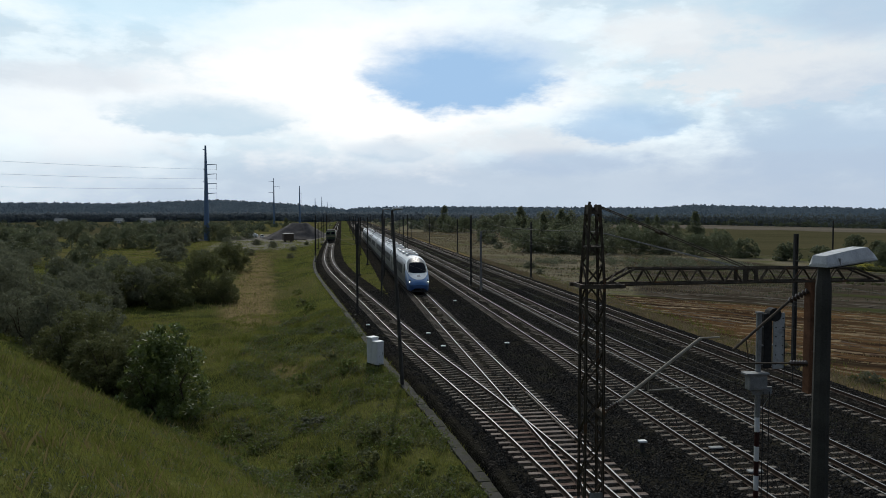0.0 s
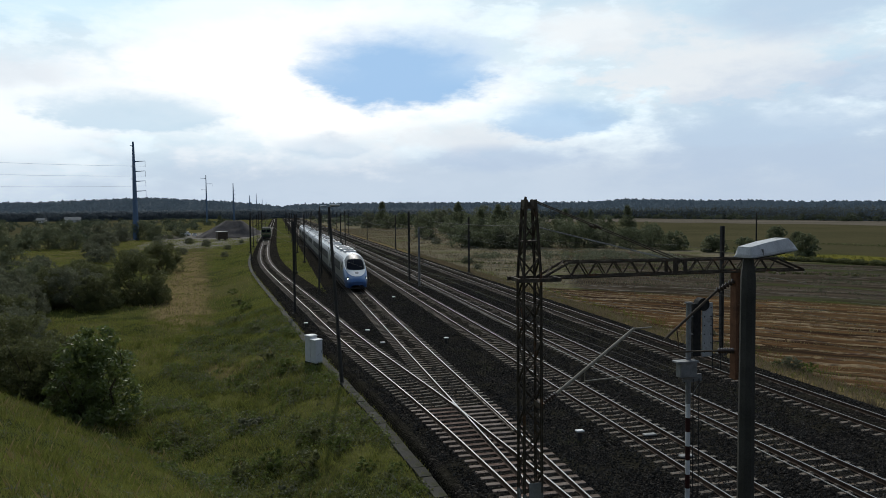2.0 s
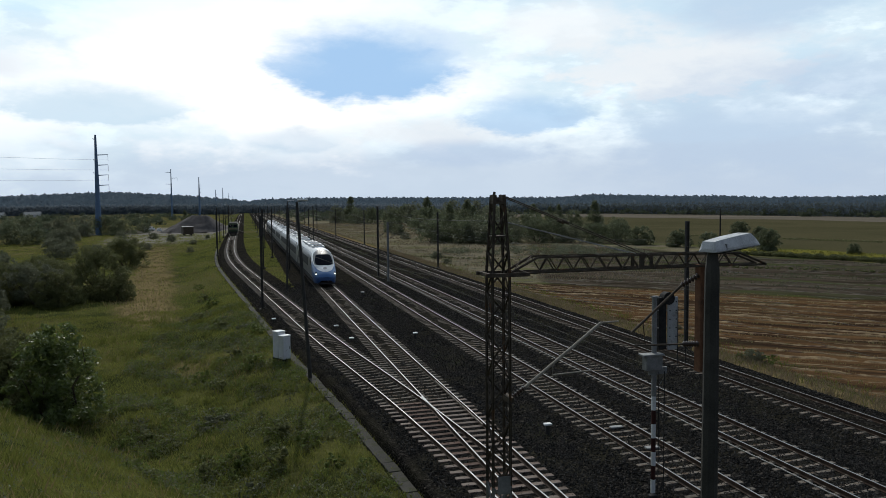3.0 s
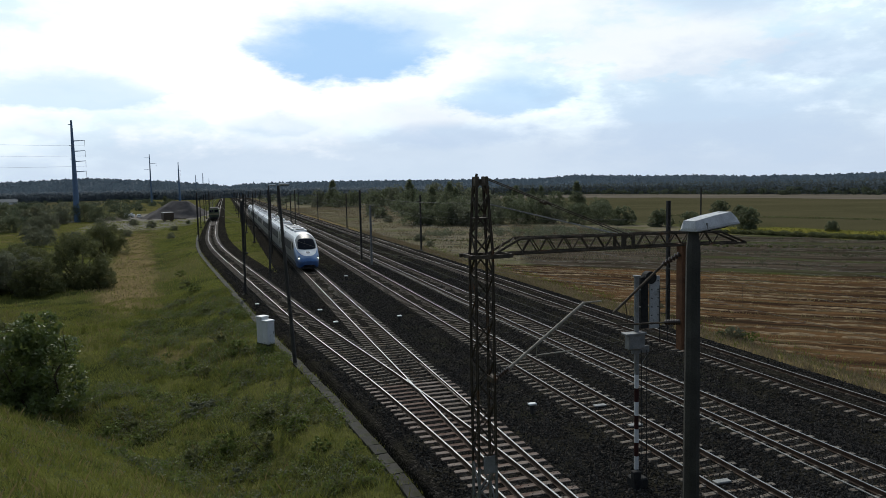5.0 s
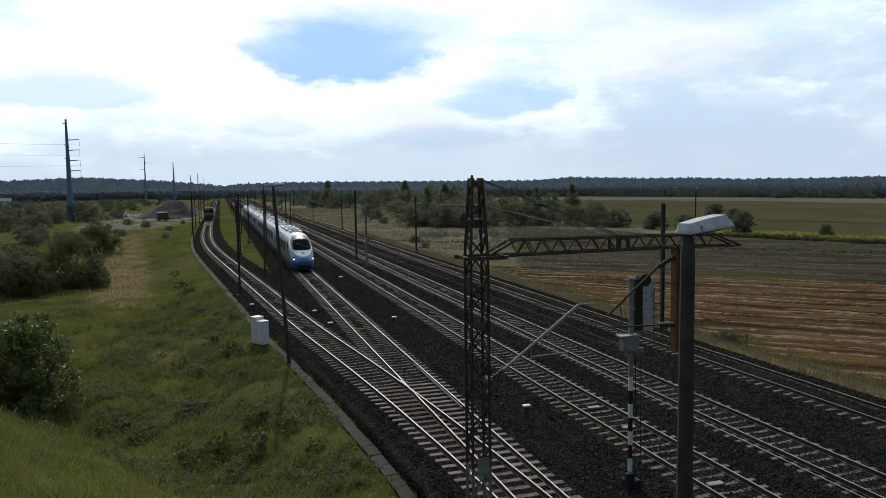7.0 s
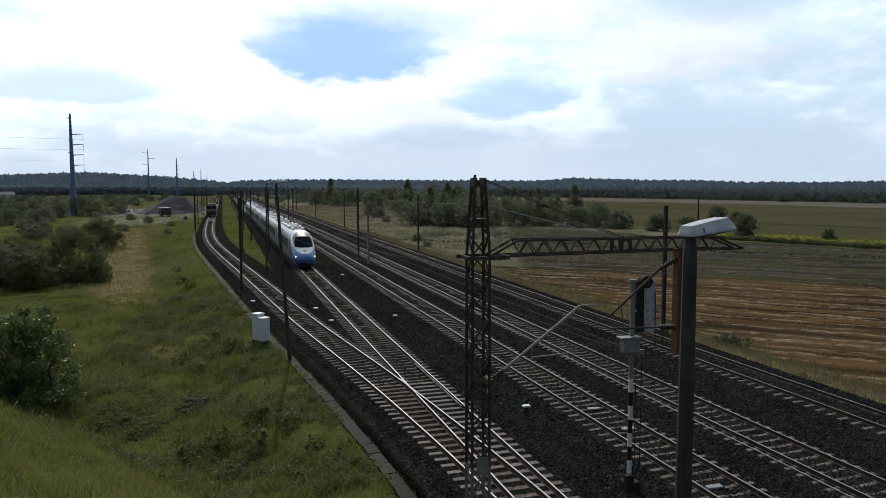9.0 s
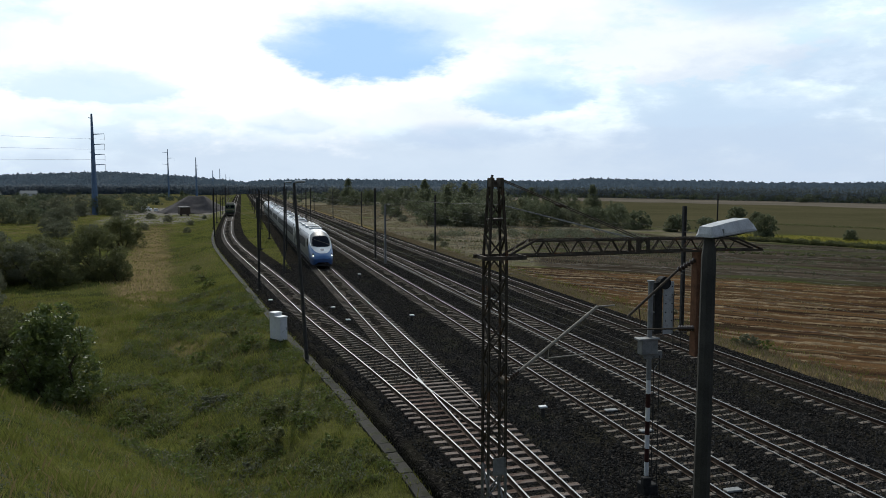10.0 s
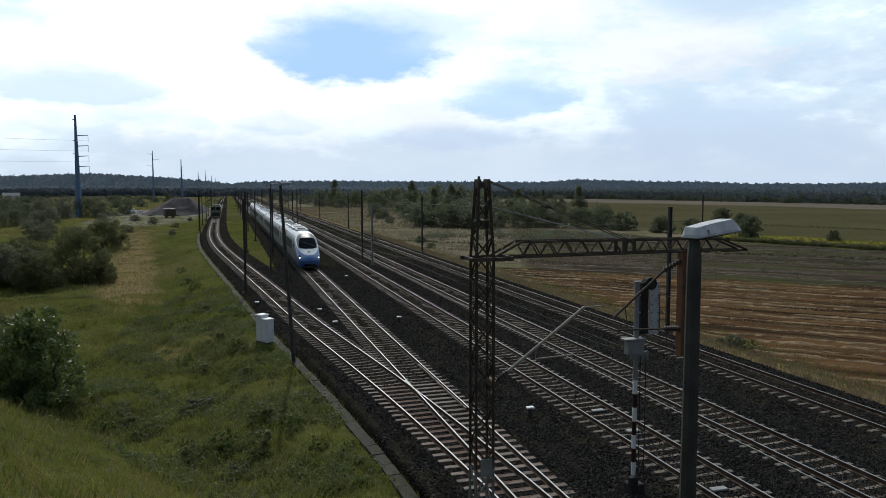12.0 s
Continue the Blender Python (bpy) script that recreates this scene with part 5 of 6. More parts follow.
MORE = [  # proto, x, y, scale
    (23, -20.5, 89, 1.0), (27, -26, 93, 0.85), (24, -29, 87, 0.95), (28, -25, 105, 0.9), (23, -33, 96, 1.05), (22, -14.6, 93, 0.6),
    (22, -14.2, 45.2, 0.8), (24, -19.0, 58.5, 0.8), (23, -22, 66, 0.9), (25, -26.0, 74.0, 0.85), (26, -34, 82, 0.9), (24, -30, 90, 0.9), (23, -38, 78, 1.0),
    (29, -27.5, 84, 0.8), (27, -24, 98, 0.8), (26, -41, 88, 1.0), (25, -44, 100, 1.0), (22, -33, 101, 0.9), (23, -11.0, 42.3, 0.7), (29, -30, 70, 0.8),
    (26, -37, 62, 0.9), (25, -41, 70, 0.9), (27, -28, 112, 0.7), (28, -36, 118, 0.7), (23, -24, 47, 0.5),
    (24, -52, 116, 1.0), (27, -66, 165, 1.4), (28, -74, 172, 1.5), (27, -58, 178, 1.0), (28, -84, 160, 1.4), (26, -60, 140, 0.9), (25, -70, 150, 0.9),
    (23, -44, 150, 0.7), (29, -38, 170, 0.8), (27, -68, 240, 1.2), (28, -60, 236, 1.1), (23, -76, 246, 1.3), (29, -52, 228, 0.8), (28, -128, 360, 1.5), (27, -96, 345, 1.2),
    (29, -46, 200, 0.9), (24, -48, 215, 1.0), (25, -54, 255, 0.9), (26, -36, 236, 0.6), (29, -32, 215, 0.5), (29, -14, 215, 0.35), (24, -22, 238, 0.4), (29, -30, 262, 0.45), (23, -12, 252, 0.3), (29, -24, 196, 0.35), (24, -40, 188, 0.6), (29, -33, 180, 0.5), (25, -12.5, 180, 0.3), (27, -45, 300, 1.1), (28, -52, 305, 1.2), (26, -60, 310, 1.3),
    (25, -66, 300, 1.2), (24, -74, 312, 1.2), (27, -82, 320, 1.3), (28, -40, 318, 1.0), (23, -88, 290, 1.1), (29, -57, 288, 0.9), (27, -103, 300, 1.2), (28, -112, 262, 1.2), (25, -95, 250, 1.1),
    (24, -48, 132, 0.8), (29, -40, 136, 0.7), (23, -54, 158, 0.9), (27, -88, 205, 1.1), (28, -100, 220, 1.3), (25, -78, 205, 1.0),
    # beyond the brown field
    (27, 63, 175, 1.05), (25, 68, 180, 1.0), (28, 74, 177, 1.05), (27, 79, 178, 1.0), (29, 82, 173, 1.0), (28, 86.5, 168, 1.05), (27, 91, 165, 0.95), (23, 93, 157, 1.05), (22, 96.5, 146, 1.0),
    (23, 99.5, 139, 0.85), (22, 139, 180, 1.15), (22, 144, 178, 0.8), (22, 104, 126, 1.02), (22, 113, 113, 0.5), (23, 122, 100, 0.9), (24, 128, 95, 0.7), (25, 59, 186, 1.1),
    (27, 48, 188, 0.95), (23, 51.5, 186, 1.1), (28, 55, 183, 1.0), (25, 58, 180, 0.9), (24, 60, 176, 1.0), (23, 50, 239, 0.75), (28, 57, 222, 1.15), (27, 52, 262, 0.9), (29, 46, 210, 0.4),
    (27, 58, 384, 1.5), (28, 66, 390, 1.5), (25, 76, 380, 1.4), (27, 86, 386, 1.6), (28, 96, 380, 1.5), (26, 106, 376, 1.4), (27, 116, 372, 1.5), (28, 126, 366, 1.5), (27, 72, 300, 1.3), (28, 92, 300, 1.4), (25, 108, 296, 1.3),
    (27, 62, 190, 1.2), (26, 70, 200, 1.3), (25, 77, 210, 1.3), (28, 84, 205, 1.3), (28, 90, 190, 1.0), (27, 95, 172, 0.9),
    (27, 60, 250, 1.2), (28, 72, 262, 1.3), (26, 86, 270, 1.4), (25, 100, 265, 1.3), (24, 110, 240, 1.2), (27, 122, 255, 1.2),
    (28, 66, 330, 1.5), (25, 80, 345, 1.5), (26, 98, 340, 1.5), (27, 118, 330, 1.4), (25, 50, 410, 1.4),
    (29, 33.5, 120, 0.25), (29, 35.5, 134, 0.3), (29, 30.9, 38.5, 0.19), (29, 34, 52, 0.15), (24, 178, 150, 0.5), (27, 200, 140, 0.55), (28, 215, 128, 0.5),
]
rng = random.Random(4)
for seed, x, y, s in MORE:
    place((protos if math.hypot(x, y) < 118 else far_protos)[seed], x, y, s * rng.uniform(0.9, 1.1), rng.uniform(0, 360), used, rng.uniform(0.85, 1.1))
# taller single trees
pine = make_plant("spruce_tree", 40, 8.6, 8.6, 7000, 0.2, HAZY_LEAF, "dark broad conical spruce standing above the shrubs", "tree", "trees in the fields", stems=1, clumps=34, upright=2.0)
for x, y, s in ((59, 416, 1.7), (73, 291, 1.5), (77, 248, 1.35), (80, 250, 1.1), (66, 232, 1.2), (96, 232, 1.15), (112, 218, 1.25), (-30, 402, 1.0), (-150, 300, 1.0), (150, 330, 1.1), (132, 300, 1.0)):
    place(pine, x, y, s, rng.uniform(0, 360), used)


def build_weeds():
    """Broad-leaved weeds and small bushes scattered over the ditch."""
    made = []
    for k, (mat, h, w) in enumerate(((LEAVES[1], 0.7, 1.2), (LEAVES[0], 0.8, 1.3), (LEAVES[2], 0.6, 1.4))):
        made.append(make_plant("weed_clump", 60 + k, h, w, 420, 0.075, mat, ("fresh green leafy weed clump", "dark green leafy weed clump", "pale grey-green weed clump")[k] + " in the ditch", "weed", "weeds in the ditch", clumps=8, stems=4))
    spots = [(-0.9, 50.5, 1, 1.3), (0.4, 46.5, 0, 1.4), (-2.8, 47.5, 0, 1.3), (-1.7, 43.5, 1, 1.2), (-5.6, 35.5, 0, 1.1), (-4.8, 36.2, 1, 0.9), (-1.9, 37.0, 2, 1.3), (-1.5, 37.6, 2, 1.2), (0.8, 40.5, 1, 0.9),
             (1.2, 32.5, 1, 1.2), (2.4, 30.5, 0, 1.1), (1.0, 29.5, 1, 1.3), (-0.4, 31.0, 0, 1.2), (-1.6, 30.4, 1, 1.1), (0.6, 57.5, 0, 1.3), (-0.4, 60.5, 2, 1.0), (-3.9, 40.5, 0, 0.8), (3.0, 27.5, 0, 0.9), (0.0, 27.8, 2, 1.0),
             (-4.5, 72, 1, 1.4), (-3.6, 78, 0, 1.5), (-4.8, 86, 1, 1.3), (-5.8, 96, 0, 1.4), (-2.2, 64, 1, 1.2), (31.6, 38.0, 0, 1.2), (30.4, 38.9, 1, 0.9)]
    for x, y, k, s in spots:
        place(made[k], x, y, s, rng.uniform(0, 360), used, 0.8)
    for i in range(60):
        y = rng.uniform(24, 75)
        x = loop_x(y) - 3.4 - rng.uniform(0, 1) ** 1.5 * 9
        place(made[rng.randrange(3)], x, y, rng.uniform(0.35, 0.75), rng.uniform(0, 360), used, 0.7)


build_weeds()


def blades(name, xs, ys, height, width, mat, label, per=5, seed=1, spread=0.09):
    """Tufts of narrow blades standing on the ground."""
    g = np.random.default_rng(seed)
    n = len(xs)
    X, Y = np.repeat(xs, per) + g.normal(0, spread, n * per), np.repeat(ys, per) + g.normal(0, spread, n * per)
    Z = ground_z(X, Y) - 0.03
    h = height * g.uniform(0.5, 1.4, n * per)
    a = g.uniform(0, 2 * np.pi, n * per)
    lean = g.uniform(0.1, 0.6, n * per) * h
    la = g.uniform(0, 2 * np.pi, n * per)
    w = width * g.uniform(0.6, 1.4, n * per) * (1 + np.hypot(X, Y) / 60)
    ca, sa = np.cos(a) * w, np.sin(a) * w
    tx, ty = np.cos(la) * lean, np.sin(la) * lean
    v = np.stack([np.stack([X - ca, Y - sa, Z], -1), np.stack([X + ca, Y + sa, Z], -1),
                  np.stack([X + ca * 0.6 + tx * 0.4, Y + sa * 0.6 + ty * 0.4, Z + h * 0.6], -1), np.stack([X + tx, Y + ty, Z + h], -1)], 1).reshape(-1, 3)
    f = np.arange(len(v)).reshape(-1, 4)
    ob = mesh_from(name, v.tolist(), f.tolist(), mat)
    tagged(ob, label, "grass", kind="stuff")


def scatter(n, seed, x0, x1, y0, y1, test):
    g = np.random.default_rng(seed)
    x, y = g.uniform(x0, x1, n), g.uniform(y0, y1, n)
    k = test(x, y)
    return x[k], y[k]


def meadow(x, y, margin=0.4):
    edge = np.interp(y, LOOP_TAB_Y, LOOP_TAB_X) - 2.8
    return (edge - x > margin) & (np.abs(np.arctan2(x, y)) < 0.75)


def slope_side(x, y):
    return (x - FOOT[0]) * FOOT_N[0] + (y - FOOT[1]) * FOOT_N[1]


gx, gy = scatter(52000, 5, -26, 5, 7, 48, lambda x, y: meadow(x, y) & (slope_side(x, y) > -7 + 8 * np.abs(np.sin(x * 91.7 + y * 47.3))))
blades("slope_grass", gx, gy, 0.17, 0.0028, BLADES, "long green grass on the embankment slope", 5, 1, 0.22)
gx, gy = scatter(26000, 6, -30, 6, 22, 80, lambda x, y: meadow(x, y) & (slope_side(x, y) <= 0))
blades("meadow_grass", gx, gy, 0.22, 0.006, BLADES, "rough green meadow grass", 5, 2, 0.25)
gx, gy = scatter(5200, 31, -26, 5.5, 9, 75, lambda x, y: meadow(x, y, 0.2) & (wave(x, y, 1.4, 2.0) + 0.6 * wave(x, y, 4.5, 5.0) > 0.25))
blades("rank_grass", gx, gy, 0.42, 0.0045, RANK, "tall rank green grass tufts on slope and ditch", 11, 21, 0.16)
gx, gy = scatter(7000, 32, -32, -4, 66, 230, lambda x, y: np.abs(x + 9.0 + (y - 70) * 0.105) < 2.6 + 0.012 * y)
blades("path_dry_grass", gx, gy, 0.24, 0.009, TAN, "tan dry grass along the worn path", 4, 22, 0.5)
gx, gy = scatter(24000, 7, -70, 2, 80, 300, lambda x, y: meadow(x, y))
blades("far_meadow_grass", gx, gy, 0.26, 0.012, BLADES, "rough meadow grass further off", 3, 3, 0.7)
gx, gy = scatter(3200, 8, -24, 3, 12, 120, lambda x, y: meadow(x, y, 1.5) & (wave(x, y, 5.0, 7.0) > 0.25))
blades("dry_stalk_grass", gx, gy, 0.42, 0.006, STRAW, "dry straw-coloured stalks in the meadow", 3, 4, 0.4)
gx, gy = scatter(7500, 9, 27.2, 31.2, 18, 160, lambda x, y: np.abs(np.arctan2(x, y)) < 1.0)
blades("verge_grass", gx, gy, 0.32, 0.008, TAN, "tall dry grass along the field edge", 4, 5, 0.2)
gx, gy = scatter(2200, 10, 27.2, 34, 18, 120, lambda x, y: np.abs(np.arctan2(x, y)) < 1.0)
blades("verge_green_grass", gx, gy, 0.26, 0.008, RANK, "green grass along the field edge", 4, 6)
gx, gy = scatter(3500, 12, -3, 5.4, 72, 220, lambda x, y: (x > np.interp(y, LOOP_TAB_Y, LOOP_TAB_X) + 3.1) & (wave(x, y, 5.0, 2.0) > -0.9))
blades("strip_grass", gx, gy, 0.18, 0.010, BLADES, "short green grass strip between two tracks", 6, 7, 0.35)
gx, gy = scatter(30000, 13, 32, 110, 15, 95, lambda x, y: (x + y < 124) & (((x + y + 1.2 * wave(x, y, 9.0, 3.0)) % 4.1) < 1.3) & (x > 33.5))
blades("straw_litter", gx, gy, 0.14, 0.016, STRAW, "loose cut straw lying on the brown field", 3, 8)


def windrow(c, seed, mat=None, name="straw_windrow", label="low ridge of raked straw on the brown field", low=0.0, far=100, wide=0.42):
    """A low ragged ridge of raked straw across the field, along x + y = c."""
    g = np.random.default_rng(seed)
    verts, faces, n = [], [], 6
    ts = np.arange(31.5, min(c - 12, far), 0.3)
    fade = np.interp(ts, np.arange(31, 131, 2.5), g.uniform(0.0, 1.15, 40))
    for x, k0 in zip(ts, fade):
        y = c - x
        o = -0.35 * float(wave(x, y, 9.0, 3.0)) + 0.10 * math.sin(x * 0.9 + seed) + g.normal(0, 0.05)
        w, h = wide * (0.55 + 0.45 * min(1.0, k0)) + g.normal(0, 0.06), (0.11 - low) * min(1.0, k0 + 0.1) + g.normal(0, 0.022)
        for k in range(n):
            u = k / (n - 1) * 2 - 1
            px, py = x + (u * w + o) * 0.707, y + (u * w + o) * 0.707
            verts.append((px, py, float(ground_z(px, py)) - 0.035 + h * (1 - u * u) + g.normal(0, 0.018)))
    for i in range(len(ts) - 1):
        for k in range(n - 1):
            faces.append((i * n + k, i * n + k + 1, (i + 1) * n + k + 1, (i + 1) * n + k))
    tagged(mesh_from(name, verts, faces, mat or RAKED), label, "field row", name + " rows")


RAKED = material("raked_straw", (0.085, 0.052, 0.026), (0.27, 0.19, 0.10), 1.1, 0.95, grain=18.0, coords="World", stain=(0.075, 0.040, 0.021), stain_scale=0.7, stain_at=0.52)
row_at = 58.0
for i in range(22):
    windrow(row_at, 200 + i, wide=(0.42, 0.3, 0.55, 0.36)[i % 4])
    row_at += (3.1, 2.2, 4.0, 2.6, 2.9)[i % 5]
DULL = material("dull_stubble", (0.045, 0.036, 0.026), (0.125, 0.100, 0.074), 1.2, 0.95, grain=14.0, coords="World", stain=(0.055, 0.06, 0.028), stain_scale=0.5, stain_at=0.5)
for i in range(18):
    windrow(125 + i * 4.4 + 0.9 * math.sin(i * 2.3), 300 + i, DULL, "stubble_ridge", "rough ridge of stubble on the harvested field", 0.03, 125)
gx, gy = scatter(12000, 14, 36, 130, 40, 165, lambda x, y: (x + y > 126) & (x + y < 198) & (wave(x, y, 6.0, 2.0) > -0.3) & (((x + y) % 19) < 10))
blades("fallow_weeds", gx, gy, 0.22, 0.020, SAGE, "grey-green weeds in strips on the stubble", 4, 9, 0.35)
g = np.random.default_rng(77)
row = [(c - t, t, float(ground_z(c - t, t)) + 0.3, g.uniform(0.4, 0.75)) for t in np.arange(40, 128, 0.25) for c in ((131.5 - 0.37 * t) / 0.93 + t + g.uniform(-1.2, 1.2),)]
row += [(c - t, t, float(ground_z(c - t, t)) + 0.1, g.uniform(0.15, 0.32)) for t in np.arange(30, 150, 0.3) for c in (171 + g.uniform(-1, 1),)]
v, f = leaf_cloud(g, row, 60000, 0.15)
tagged(mesh_from("field_hedge", v.tolist(), f.tolist(), LEAVES[0]), "low dark hedge between two fields", "hedge", kind="stuff")
row = [(x, y, float(ground_z(x, y)) + 0.12, g.uniform(0.15, 0.4)) for t in np.arange(50, 132, 0.12) for y in (t,) for x in ((133 + 18 * g.uniform() ** 1.6 - 0.37 * t) / 0.93,)]
v, f = leaf_cloud(g, row, 16000, 0.13)
WEEDY = translucent(material("yellow_weed_leaf", (0.14, 0.15, 0.03), (0.26, 0.24, 0.05), 0.8, 0.7, leaf=0.35, bump=0), (0.24, 0.22, 0.05), 0.4)
tagged(mesh_from("flowering_strip", v.tolist(), f.tolist(), WEEDY), "bright yellow-green weedy strip behind the hedge", "weeds", kind="stuff")
row = [((191 - 0.37 * t) / 0.93 + g.uniform(-0.6, 0.6), t, -1.1, g.uniform(0.3, 0.6)) for t in np.arange(60, 190, 0.35)]
v, f = leaf_cloud(g, row, 9000, 0.16)
tagged(mesh_from("field_boundary", v.tolist(), f.tolist(), LEAVES[0]), "thin dark grassy boundary across the far field", "hedge", kind="stuff")
row = [(x, y, float(ground_z(x, y)) + 0.4, g.uniform(0.5, 1.1)) for x, y in zip(g.uniform(40, 78, 160), g.uniform(118, 150, 160)) if x + y > 185]
v, f = leaf_cloud(g, row, 14000, 0.15)
tagged(mesh_from("grey_scrub", v.tolist(), f.tolist(), LEAVES[2]), "pale low scrub in front of the shrubs", "scrub", kind="stuff")
g = np.random.default_rng(91)
xs, ys = scatter(13000, 92, -8, 5.2, 23, 75, lambda x, y: meadow(x, y, 0.15) & (slope_side(x, y) < 1.5) & (wave(x, y, 1.7, 3.0) > -0.2))
row = [(x, y, float(ground_z(x, y)) + g.uniform(0.02, 0.18), g.uniform(0.12, 0.30)) for x, y in zip(xs, ys)]
for nm, k, cnt, lf, txt in (("ditch_herbs", 1, 60000, 0.06, "low leafy green herbs covering the ditch"), ("dark_ditch_herbs", 0, 34000, 0.065, "dark low herbs among the ditch grass"), ("pale_ditch_herbs", 2, 20000, 0.06, "pale low herbs among the ditch grass")):
    v, f = leaf_cloud(g, row[k::3], cnt, lf)
    tagged(mesh_from(nm, v.tolist(), f.tolist(), LEAVES[k]), txt, "herbs", kind="stuff")
gx = np.array([loop_x(y) - 2.85 + s for y in np.arange(14, 120, 0.11) for s in (-0.42, -0.26, 0.24) if math.sin(y * 1.7 + s) + math.sin(y * 0.43) > -0.5])
gy = np.array([y for y in np.arange(14, 120, 0.11) for s in (-0.42, -0.26, 0.24) if math.sin(y * 1.7 + s) + math.sin(y * 0.43) > -0.5])
blades("trough_edge_grass", gx, gy, 0.20, 0.007, BLADES, "grass growing over the trough lids", 4, 10)
gx, gy = scatter(3600, 21, -26, 4, 8, 46, lambda x, y: meadow(x, y) & (slope_side(x, y) > -1) & (wave(x, y, 2.1, 9.0) > -0.4))
blades("seed_head_grass", gx, gy, 0.36, 0.0022, STRAW, "thin dry seed heads above the slope grass", 3, 11)
gx, gy = scatter(9000, 22, -26, 4, 8, 46, lambda x, y: meadow(x, y) & (slope_side(x, y) > -1) & (wave(x, y, 1.1, 4.0) > 0.45))
blades("slope_tussock", gx, gy, 0.28, 0.0032, BLADES, "taller grass tussocks on the slope", 6, 12)
gx, gy = scatter(26000, 23, 30, 110, 88, 400, lambda x, y: (x + y > 128) & (x < 0.2 * y + 50) & (wave(x, y, 6.0, 1.0) > -0.7))
blades("pale_fallow_grass", gx, gy, 0.38, 0.011, TAN, "pale dry grass on fallow land beside the line", 3, 13, 0.6)
gx, gy = scatter(16000, 24, 10.6, 27.6, 20, 220, lambda x, y: ((np.abs(x - 11.8) < 1.1) | (np.abs(x - 22.1) < 1.6) | (np.abs(x - 16.9) < 0.5) | (x > 26.4)) & (wave(x, y, 4.0, 6.0) + 0.5 * wave(x, y, 1.3, 2.0) > np.where(x > 20, -0.2, 0.35)))
blades("track_weeds", gx, gy, 0.13, 0.005, SAGE, "thin weeds growing in the ballast between tracks", 4, 14, 0.2)
for name in ("track_weeds",):
    co = bpy.data.objects[name].data
    for v in co.vertices:
        v.co.z += 0.27
g = np.random.default_rng(95)
xs, ys = scatter(7000, 96, -22, 4, 8, 42, lambda x, y: meadow(x, y, 0.3) & (slope_side(x, y) > -2) & (wave(x, y, 1.3, 8.0) > -0.1))
row = [(x, y, float(ground_z(x, y)) + g.uniform(0.02, 0.12), g.uniform(0.08, 0.2)) for x, y in zip(xs, ys)]
for nm, k, txt in (("slope_herbs", 1, "low green herbs among the slope grass"), ("pale_slope_herbs", 2, "pale herbs among the slope grass")):
    v, f = leaf_cloud(g, row[k - 1::2], 26000, 0.03)
    tagged(mesh_from(nm, v.tolist(), f.tolist(), LEAVES[k]), txt, "herbs", kind="stuff")
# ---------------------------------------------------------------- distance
# the blue-grey of distance haze is mixed into this foliage colour
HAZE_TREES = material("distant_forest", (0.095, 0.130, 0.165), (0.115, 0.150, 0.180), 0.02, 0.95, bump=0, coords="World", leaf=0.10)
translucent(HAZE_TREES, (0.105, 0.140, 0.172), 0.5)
RIDGE_AZ = [-80, -40, -24, -20, -16.5, -12.8, -9.3, -4.1, -0.7, 0.3, 1.2, 4.2, 9.3, 19.5, 23.9, 26.1, 27, 28, 30.4, 32.5, 36.1, 39.6, 41.1, 43.6, 47.7, 60, 80]
RIDGE_EL = [0.6, 0.7, 0.80, 0.82, 0.78, 0.95, 1.10, 0.80, 0.47, 0.32, 0.47, 0.56, 0.56, 0.48, 0.44, 0.57, 0.68, 0.60, 0.55, 0.46, 0.44, 0.26, 0.30, 0.24, 0.30, 0.4, 0.5]


def wood_edge(az):
    """Distance of the front of the wood in that direction."""
    return np.interp(az, (-80, -5, -3, 6, 20, 28, 35, 42, 48, 80), (1100, 1100, 960, 900, 690, 680, 607, 540, 507, 480))


def canopy_z(az, r):
    """Height of the tree tops over the wooded rise."""
    r0 = wood_edge(az)
    t = np.clip((r - r0) / (1520 - r0), 0, 1)
    ridge = 9.3 + np.tan(np.radians(np.interp(az, RIDGE_AZ, RIDGE_EL))) * 1520
    front = np.interp(az, (-80, 0, 15, 80), (11.5, 11.5, 8.2, 7.4))
    rough = 0.8 * np.sin(az * 9.3 + 1) + 0.7 * np.sin(az * 23 + r * 0.01) + 0.4 * np.sin(az * 57 + r * 0.05)
    return front + (ridge - front) * t + rough * (0.5 + 0.6 * t) - 14 * np.clip((r - 1520) / 400, 0, 1)


